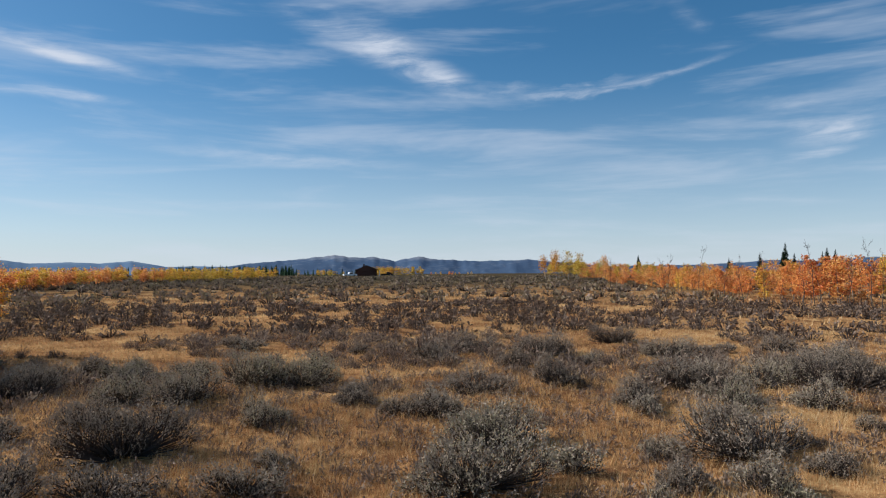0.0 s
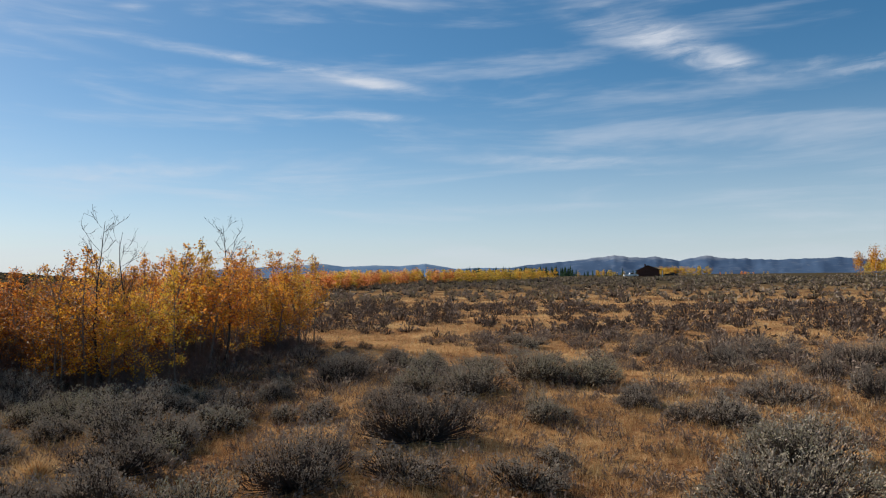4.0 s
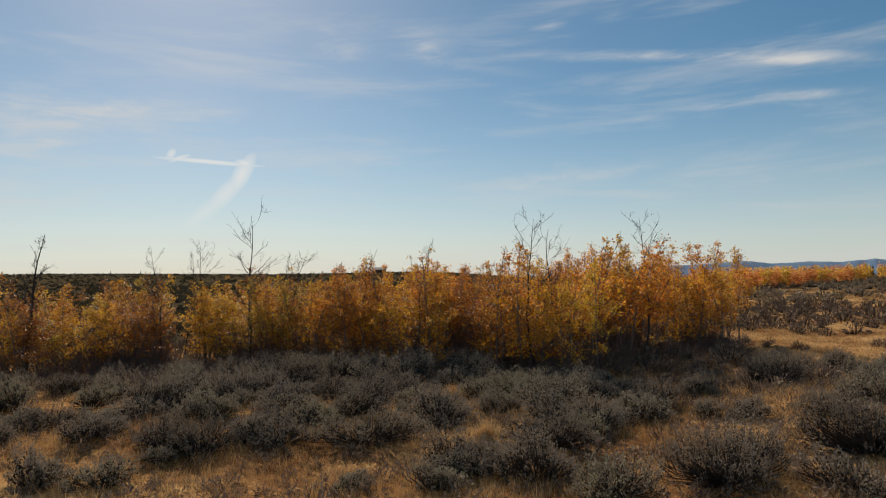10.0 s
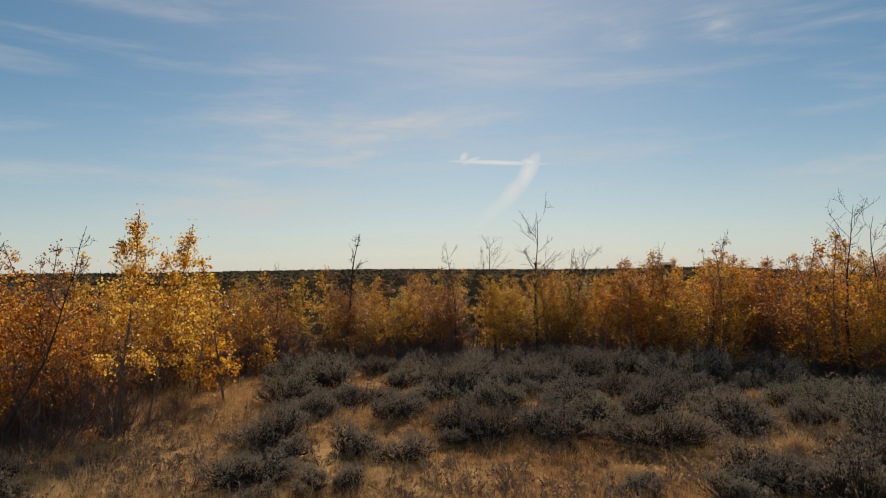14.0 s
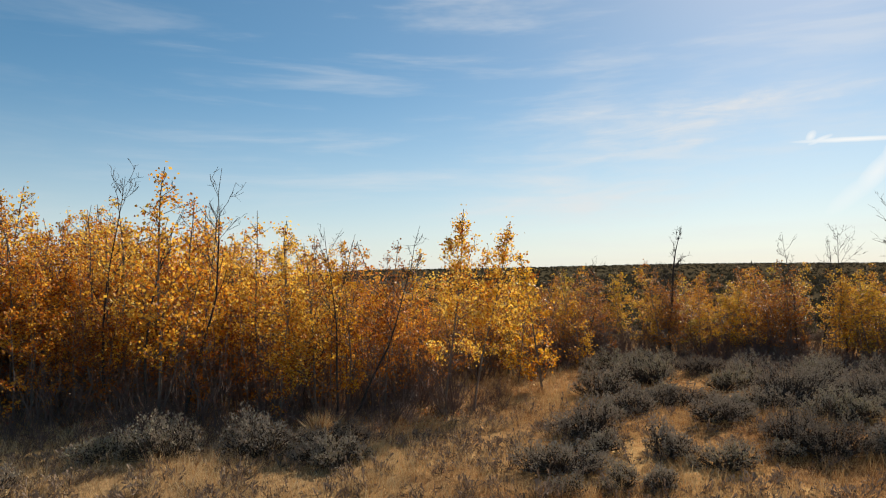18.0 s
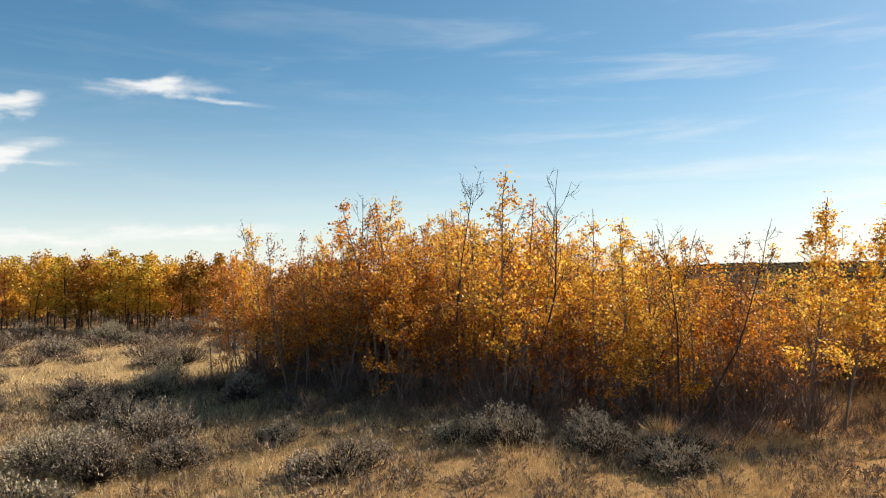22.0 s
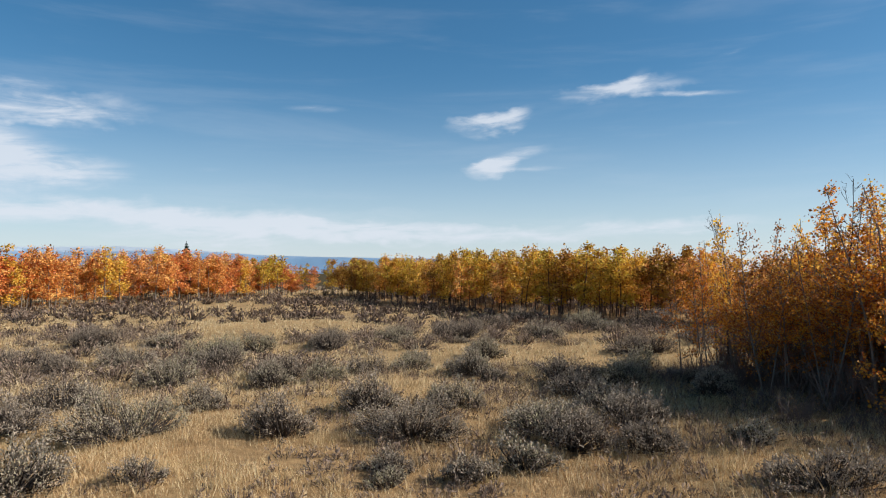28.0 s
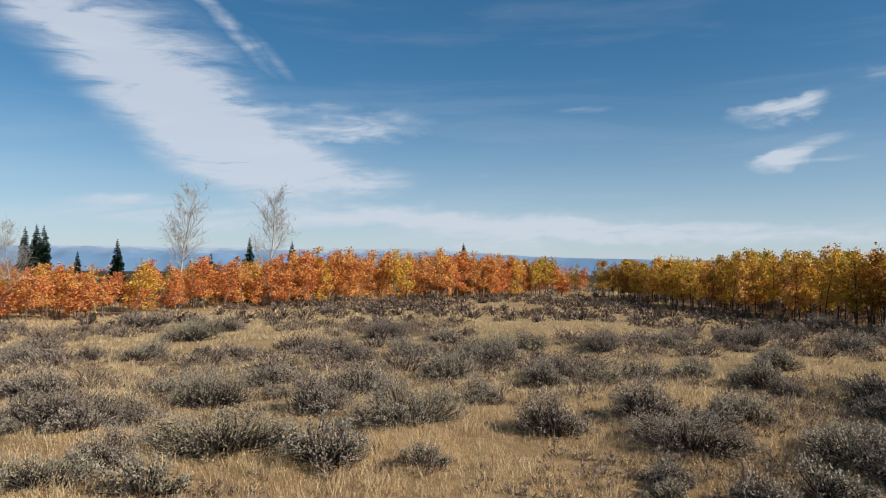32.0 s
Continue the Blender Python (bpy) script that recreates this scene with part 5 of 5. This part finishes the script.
def put_sage(x, y, w, rng, label="grey-green sagebrush clump on dry grass"):
    kind = "small" if w < 0.95 else "middle" if w < 1.6 else "large"
    k = rng.choice(SAGE_KINDS[kind])
    s = w / SAGE_WIDTH[kind]
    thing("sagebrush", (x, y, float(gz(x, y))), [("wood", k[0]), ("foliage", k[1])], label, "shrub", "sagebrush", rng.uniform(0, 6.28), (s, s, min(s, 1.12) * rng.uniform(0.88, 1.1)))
    near_sage.append((x, y, w))


small = []
rng_s = random.Random(77)
for row in (SAGE_PLACES_1, SAGE_PLACES_2, SAGE_PLACES_3, SAGE_PLACES_4, SAGE_PLACES_5, SAGE_PLACES_6):
    for x, y, w in row:
        put_sage(x, y, w * 1.2, rng_s)
        for k in range(rng_s.choice((0, 0, 1))):
            a, d = rng_s.uniform(0, 6.28), w * rng_s.uniform(0.7, 1.15)
            k, s = rng_s.choice(SAGE_KINDS["small"]), rng_s.uniform(0.55, 1.2)
            u, v = x + math.cos(a) * d, y + math.sin(a) * d
            m = Matrix.LocRotScale(Vector((u, v, float(gz(u, v)))), Euler((0, 0, a * 3)), Vector((s, s, s)))
            small += [(k[0], m), (k[1], m)]

joined("sagebrush_field", small, "small grey sagebrush among the larger clumps", "shrub")

# the close belt of sagebrush in front of the west grove
belt = [(-9.0, 12.0), (-11.0, 8.5), (-12.0, 4.5), (-12.5, 1.0)]
for q, d in grove(33, belt, 9.5, 60, 0.85, 1.0):
    w = rng_s.uniform(0.8, 2.0)
    if all(math.hypot(q.x - a, q.y - b) > 0.34 * (w + c) for a, b, c in near_sage):
        put_sage(q.x, q.y, w, rng_s, "dark grey sagebrush in the belt below the aspens")

# ---- the rest of the sagebrush flat, and the grass ----
def in_line(x, y, line, reach):
    """Whether a place lies within a grove of that depth."""
    best, side = 1e9, 0.0
    p = Vector((x, y))
    for a, b in zip(line, line[1:]):
        a, b = Vector(a), Vector(b)
        d = b - a
        t = max(0.0, min(1.0, (p - a).dot(d) / d.length_squared))
        q = a + d * t
        if (p - q).length < best:
            best, side = (p - q).length, p.length - q.length
    return best < reach and side > 0.3


GROVES = ((LINE_WEST, 6.0), (LINE_NEAR, 7.0), (LINE_SOUTHWEST, 9.0), (LINE_SOUTH, 10.0), (LINE_NORTHEAST, 12.0))


def free(x, y):
    return not any(in_line(x, y, l, r) for l, r in GROVES)


def cover(x, y):
    """Share of ground under sagebrush, in drifts."""
    n = noise.noise(Vector((x * 0.11, y * 0.11, 2.0))) + 0.6 * noise.noise(Vector((x * 0.31, y * 0.31, 5.0)))
    az = math.degrees(math.atan2(-y, -x)) + 90
    lean = 0.16 if az < 50 else 0.20 if az < 92 else 0.05 if az < 146 else 0.22 if az < 166 else 0.0
    return n + lean


def template(seed, stems, leaves, size, wide=0.15, stem=0.012):
    """A far bush of unit width: a fan of stems, and leaves towards their tips."""
    rng = np.random.default_rng(seed)
    roof = mound(rng, 1.0, 0.52, 4)
    wood, leafy = [], []
    while len(wood) < stems * 3:
        x, y = rng.uniform(-0.55, 0.55, 2)
        z = roof(x, y) * rng.uniform(0.5, 1.1)
        if z < 0.06:
            continue
        tip, root = np.array([x, y, z]), np.array([x * 0.4, y * 0.4, -0.03])
        side = np.cross(tip - root, rng.normal(0, 1, 3))
        side *= stem / np.linalg.norm(side)
        wood += [root - side, root + side, tip]
        for k in range(leaves):
            c = root + (tip - root) * rng.uniform(0.45, 1.0) + rng.normal(0, 0.03, 3)
            d = (tip - root) / np.linalg.norm(tip - root) + rng.normal(0, 0.45, 3)
            d /= np.linalg.norm(d)
            w = np.cross(d, rng.normal(0, 1, 3))
            w /= np.linalg.norm(w)
            s = size * rng.uniform(0.6, 1.4)
            leafy += [c - d * s * 0.4, c + d * s * 0.6 + w * s * wide, c + d * s * 0.6 - w * s * wide]
    return np.array(wood + leafy, np.float32)


def scatter(name, label, spots, templates, mat, seed, core=0):
    """Many bushes in one mesh."""
    rng = np.random.default_rng(seed)
    out = []
    for x, y, w in spots:
        t = templates[rng.integers(len(templates))]
        a = rng.uniform(0, 2 * math.pi)
        c, s = math.cos(a), math.sin(a)
        hgt = w * rng.uniform(0.8, 1.1) if w < 1.0 else 0.78 * w
        q = np.stack([(t[:, 0] * c - t[:, 1] * s) * w, (t[:, 0] * s + t[:, 1] * c) * w, t[:, 2] * hgt], 1)
        q += np.array([x, y, float(gz(x, y)) - 0.03], np.float32)
        out.append(q)
    v = np.concatenate(out)
    dark = np.tile(np.arange(len(templates[0]) // 3) < core, len(spots)).astype(np.int32)
    tagged(new(name, mesh_of(name, v, np.arange(len(v)).reshape(-1, 3), [mat, SAGE_WOOD], dark)), label, "shrub", kind="stuff")


def more_sage():
    rng = random.Random(5)
    grid = {}
    for x, y, w in near_sage:
        grid.setdefault((int(x // 3), int(y // 3)), []).append((x, y, w))

    def clear(x, y, w):
        i, j = int(x // 3), int(y // 3)
        return all(math.hypot(x - a, y - b) > 0.36 * (w + c) for di in (-1, 0, 1) for dj in (-1, 0, 1) for a, b, c in grid.get((i + di, j + dj), ()))

    bands = ((18.0, 34.0, 4800, 0.05), (34.0, 70.0, 10500, -0.04), (70.0, 210.0, 15000, -0.10))
    sets = []
    for lo, hi, tries, level in bands:
        spots = []
        for _ in range(tries):
            az = rng.uniform(-46, 236)
            r = math.sqrt(rng.uniform(lo * lo, hi * hi))
            x, y = -math.sin(radians(az)) * r, math.cos(radians(az)) * r
            w = rng.uniform(0.6, 1.8) * (1.0 if hi < 80 else 1.4)
            if cover(x, y) > level + rng.uniform(-0.14, 0.14) and clear(x, y, w) and free(x, y):
                spots.append((x, y, w))
                grid.setdefault((int(x // 3), int(y // 3)), []).append((x, y, w))
        sets.append(spots)
    scatter("sagebrush_field", "grey-green sagebrush covering the open flat", sets[0], [template(i, 70, 5, 0.085) for i in range(6)], SAGE_FAR, 1, 70)
    def slope(q):
        return q[0] < -28.0 and -42.0 < q[1] < 0.75 * -q[0]
    far_kinds, farther_kinds = [template(10 + i, 28, 2, 0.17, 0.20, 0.03) for i in range(6)], [template(20 + i, 14, 2, 0.24, 0.24, 0.06) for i in range(6)]
    scatter("sagebrush_field", "grey sagebrush covering the middle distance", [q for q in sets[1] if not slope(q)], far_kinds, SAGE_FAR, 2, 28)
    scatter("sagebrush_field", "grey sagebrush on the far flat", [q for q in sets[2] if not slope(q)], farther_kinds, SAGE_FAR, 3, 14)
    scatter("sagebrush_field", "dark olive brush on the rising western slope", [q for q in sets[1] if slope(q)], far_kinds, SAGE_HILL, 6, 28)
    scatter("sagebrush_field", "dark olive brush on the far western slope", [q for q in sets[2] if slope(q)], farther_kinds, SAGE_HILL, 7, 14)


more_sage()


def hill_sage():
    """The dark brush that covers the rising ground to the west."""
    rng = random.Random(15)
    spots = []
    for _ in range(6500):
        az, r = rng.uniform(42, 128), rng.uniform(200, 570)
        spots.append((-math.sin(radians(az)) * r, math.cos(radians(az)) * r, rng.uniform(0.9, 1.9)))
    scatter("sagebrush_field", "dark brush covering the low western hill", spots, [template(40 + i, 9, 2, 0.3, 0.3, 0.09) for i in range(4)], SAGE_HILL, 5, 9)


hill_sage()


def grass(name, label, lo, hi, count, tall, wide, seed, tuft=5):
    """Dry grass blades in tufts."""
    rng = np.random.default_rng(seed)
    az = np.radians(rng.uniform(-48, 238, count))
    r = np.sqrt(rng.uniform(lo * lo, hi * hi, count))
    x, y = -np.sin(az) * r, np.cos(az) * r
    keep = (np.sin(x * 1.3 + 2 * np.sin(y * 0.7)) * np.sin(y * 1.1 + 1.7 * np.sin(x * 0.5)) + rng.normal(0, 0.5, count)) > -0.4
    shade = ((x < -11.2) & (y < -3.5) & (y > -17)) | ((x < -16.5) & (y > 0) & (y < 26))
    keep &= ~shade | (rng.uniform(0, 1, count) < 0.55)
    deg = np.degrees(az)
    keep &= ~((r > 28) & (deg > 44) & (deg < 128))
    x, y = x[keep], y[keep]
    spread = 0.045 if tuft < 10 else 0.07
    x = np.repeat(x, tuft) + rng.normal(0, spread, len(x) * tuft)
    y = np.repeat(y, tuft) + rng.normal(0, spread, len(y) * tuft)
    n = len(x)
    z = gz(x, y) - 0.01
    h = tall * rng.uniform(0.45, 1.25, n)
    a = rng.uniform(0, 2 * np.pi, n)
    lx, ly = rng.normal(0.02, 0.36, n) * h, rng.normal(0, 0.36, n) * h
    w = wide * rng.uniform(0.6, 1.3, n)
    ca, sa = np.cos(a) * w, np.sin(a) * w
    v = np.stack([np.stack([x - ca, y - sa, z], 1), np.stack([x + ca, y + sa, z], 1), np.stack([x + lx, y + ly, z + h], 1)], 1).reshape(-1, 3)
    tagged(new(name, mesh_of(name, v, np.arange(n * 3).reshape(-1, 3), STRAW)), label, "grass", kind="stuff")


grass("dry_grass", "short golden dry grass between the bushes", 4.0, 17.0, 130000, 0.11, 0.0030, 1)
grass("dry_grass", "fine low dry grass and litter", 5.0, 14.0, 70000, 0.06, 0.005, 3, 3)
grass("dry_grass", "golden dry grass over the clearing", 16.0, 44.0, 120000, 0.16, 0.008, 2, 4)


def low_brush():
    """Knee-low grey-green plants between the bushes."""
    rng = random.Random(9)
    spots = []
    for _ in range(9500):
        az, r = rng.uniform(-46, 236), math.sqrt(rng.uniform(49, 24 * 24))
        x, y = -math.sin(radians(az)) * r, math.cos(radians(az)) * r
        if cover(x, y) + 0.4 * noise.noise(Vector((x * 0.8, y * 0.8, 9.0))) > (-0.5 if 35 < az < 112 else -0.2) and free(x, y):
            spots.append((x, y, rng.uniform(0.16, 0.62)))
    scatter("low_brush", "low grey-green brush scattered in the grass", spots, [template(30 + i, 14, 4, 0.15, 0.14) for i in range(5)], SAGE_FAR, 4, 14)


low_brush()


def tussock(x, y, s, seed):
    """A pale dome of old grass."""
    rng = np.random.default_rng(seed)
    v = []
    for _ in range(420):
        a, t = rng.uniform(0, 2 * math.pi), rng.uniform(0.1, 1.0)
        d = np.array([math.cos(a) * t, math.sin(a) * t, 1.1 - 0.5 * t])
        b = np.array([rng.normal(0, 0.05), rng.normal(0, 0.05), -0.02])
        w = np.cross(d, rng.normal(0, 1, 3)) * 0.008
        v += [b - w, b + w, b + d * 0.42 * rng.uniform(0.6, 1.1)]
    ob = new("grass_tussock", mesh_of("tussock", np.array(v) * s, np.arange(len(v)).reshape(-1, 3), STRAW))
    ob.location = (x, y, float(gz(x, y)))
    tagged(ob, "pale bleached dome-shaped grass tussock", "grass", "tussocks")


for i, (x, y, s) in enumerate(((-11.3, -4.7, 1.25), (-13.6, 9.6, 1.1), (-9.5, 7.4, 0.9), (-12.6, -13.0, 0.8))):
    tussock(x, y, s, i)
grass("dry_grass", "golden dry grass in the distance", 44.0, 95.0, 42000, 0.26, 0.03, 4, 3)

grass("grass_clump", "coarse dry grass clumps standing in the meadow", 6.0, 22.0, 8500, 0.25, 0.004, 6, 22)

# ---- cabin and the things beside it ----
def box(v, f, x0, y0, z0, x1, y1, z1):
    b = len(v)
    v += [(x0, y0, z0), (x1, y0, z0), (x1, y1, z0), (x0, y1, z0), (x0, y0, z1), (x1, y0, z1), (x1, y1, z1), (x0, y1, z1)]
    f += [tuple(b + i for i in q) for q in ((3, 2, 1, 0), (4, 5, 6, 7), (0, 1, 5, 4), (1, 2, 6, 5), (2, 3, 7, 6), (3, 0, 4, 7))]


def boxes(name, mat, *dims):
    v, f = [], []
    for d in dims:
        box(v, f, *d)
    return mesh_of(name, v, f, mat)


def build_cabin(x, y, turn):
    e = new("cabin")
    e.matrix_basis = pose(x, y, float(gz(x, y)) - 0.1, 0, 0, turn)
    tagged(e, "dark reddish-brown wooden cabin with a low gable roof", "cabin")
    # log courses, each a rounded timber
    courses = 9
    for side in range(4):
        v, f = [], []
        for c in range(courses):
            z = 0.2 + c * 0.29
            if side < 2:
                yy = -4.0 if side == 0 else 4.0
                tube(v, f, [(-5.0, yy, z), (0, yy, z), (5.0, yy, z)], 0.16, 0.16, 8)
            else:
                xx = -4.8 if side == 2 else 4.8
                tube(v, f, [(xx, -4.2, z + 0.14), (xx, 0, z + 0.14), (xx, 4.2, z + 0.14)], 0.16, 0.16, 8)
        part("wall", mesh_of("wall", v, f, LOG_WOOD, smooth_faces=True), e)
    for xx in (-4.8, 4.8):
        v = [(xx - 0.1, -4.2, 2.7), (xx + 0.1, -4.2, 2.7), (xx - 0.1, 4.2, 2.7), (xx + 0.1, 4.2, 2.7), (xx - 0.1, 0, 4.4), (xx + 0.1, 0, 4.4)]
        part("gable", mesh_of("gable", v, [(0, 1, 5, 4), (3, 2, 4, 5), (1, 3, 5), (2, 0, 4), (0, 2, 3, 1)], LOG_WOOD), e)
    for s in (-1, 1):
        v, f = [], []
        box(v, f, -5.7, -0.02, 0, 5.7, 5.1, 0.14)
        me = mesh_of("roof", v, f, ROOF_METAL)
        me.transform(Matrix.Translation((0, 0, 4.45)) @ Matrix.Rotation(radians(-21.5), 4, "X"))
        if s < 0:
            me.transform(Matrix.Rotation(math.pi, 4, "Z"))
        part("roof", me, e)
    part("chimney", boxes("chimney", ROOF_METAL, (1.6, 0.6, 3.6, 2.2, 1.2, 5.1)), e)
    part("door", boxes("door", WHITE_PAINT, (-3.4, -4.24, 0.1, -2.4, -4.16, 2.15)), e, "white door")
    for xx in (-0.8, 2.0):
        win = part("window", boxes("frame", WHITE_PAINT, (xx, -4.24, 0.9, xx + 1.3, -4.16, 1.0), (xx, -4.24, 2.0, xx + 1.3, -4.16, 2.1),
                                   (xx, -4.24, 1.0, xx + 0.1, -4.16, 2.0), (xx + 1.2, -4.24, 1.0, xx + 1.3, -4.16, 2.0)), e)
        part("pane", boxes("pane", DARK_GLASS, (xx + 0.1, -4.21, 1.0, xx + 1.2, -4.18, 2.0)), win)
    for xx in (-5.4, -1.9):
        part("porch_post", boxes("post", WHITE_PAINT, (xx, -5.4, 0.0, xx + 0.16, -5.24, 2.5)), e, "white porch post")


build_cabin(-31.6, 288.3, 98)


def build_pickup(x, y, turn, label, paint=None):
    e = new("pickup_truck")
    e.matrix_basis = pose(x, y, float(gz(x, y)), 0, 0, turn)
    tagged(e, label, "truck", "parked vehicles")
    prof = [(-2.7, 0.45), (-2.7, 1.05), (-0.6, 1.1), (-0.55, 1.1), (-0.35, 1.75), (0.95, 1.78), (1.55, 1.15), (2.6, 1.02), (2.75, 0.85), (2.75, 0.45)]
    v = [(a, -0.95, b) for a, b in prof] + [(a, 0.95, b) for a, b in prof]
    n = len(prof)
    f = [tuple(range(n)), tuple(reversed(range(n, 2 * n)))] + [(i, n + i, n + (i + 1) % n, (i + 1) % n) for i in range(n)]
    body = part("body", mesh_of("body", v, f, paint or WHITE_PAINT), e)
    for s in (-1, 1):
        part("side_window", boxes("side_window", DARK_GLASS, (-0.3, s * 0.955 - 0.01, 1.18, 1.0, s * 0.955 + 0.01, 1.65)), body)
    for xx in (-1.75, 1.8):
        for s in (-1, 1):
            v, f = [], []
            tube(v, f, [(xx, s * 0.72, 0.38), (xx, s * 0.85, 0.38), (xx, s * 0.97, 0.38)], 0.38, 0.38, 14)
            f.append(tuple(range(14)))
            f.append(tuple(reversed(range(28, 42))))
            part("wheel", mesh_of("wheel", v, f, RUBBER), e)


build_pickup(-37.1, 279.5, 20, "white pickup truck parked beside the cabin")
build_pickup(-23.3, 295.1, 5, "dark pickup truck parked near the cabin trees", RUBBER)


def build_house(x, y, turn, label, wall, roof):
    e = new("house")
    e.matrix_basis = pose(x, y, float(gz(x, y)) - 0.1, 0, 0, turn)
    tagged(e, label, "house")
    part("wall", boxes("wall", wall, (-5, -3.5, 0, 5, 3.5, 2.7)), e)
    v = [(-5.4, -4, 2.65), (5.4, -4, 2.65), (5.4, 4, 2.65), (-5.4, 4, 2.65), (-5.4, 0, 4.5), (5.4, 0, 4.5)]
    part("roof", mesh_of("roof", v, [(0, 1, 5, 4), (2, 3, 4, 5), (3, 0, 4), (1, 2, 5), (3, 2, 1, 0)], roof), e)
    for xx in (-3.2, 1.8):
        part("window", boxes("window", DARK_GLASS, (xx, -3.53, 1.0, xx + 1.4, -3.49, 2.0)), e)


build_house(-402.5, 691.4, 15, "small far house with white metal roof", WHITE_PAINT, WHITE_PAINT)
build_house(-470.0, 262.0, 60, "small dark house on the skyline of the hill", LOG_WOOD, ROOF_METAL)

# dark spruce belts at the mountains' foot
def spruce_belt(label, far, az0, az1, count, h, seed):
    rng = np.random.default_rng(seed)
    vs, fs, base = [], [], 0
    for _ in range(count):
        az, d = radians(rng.uniform(az0, az1)), far * rng.uniform(0.93, 1.07)
        x, y = -math.sin(az) * d, math.cos(az) * d
        z, hh = float(gz(x, y)) - 0.3, h * rng.uniform(0.5, 1.1)
        for tier in range(4):
            r, z0, z1 = hh * 0.17 * (1 - tier * 0.2), z + hh * 0.22 * tier, z + hh * (0.22 * tier + 0.36)
            ring = [(x + r * math.cos(k * 1.2566 + tier), y + r * math.sin(k * 1.2566 + tier), z0 + rng.normal(0, 0.02) * hh) for k in range(5)]
            vs += ring + [(x, y, z1)]
            fs += [(base + k, base + (k + 1) % 5, base + 5) for k in range(5)]
            base += 6
    tagged(new("far_woods", mesh_of("far_woods", vs, np.array(fs), NEEDLE)), label, "woods", kind="stuff")


spruce_belt("dark conifer belt below the mountains", 620.0, 12, 21, 190, 9.0, 1)
spruce_belt("scattered dark conifers below the hazy mountains", 560.0, 21, 36, 90, 7.0, 2)
spruce_belt("dark conifers near the cabin", 560.0, 4, 13, 50, 6.0, 3)
spruce_belt("small dark trees along the skyline of the hill", 560.0, 50, 108, 26, 3.5, 4)
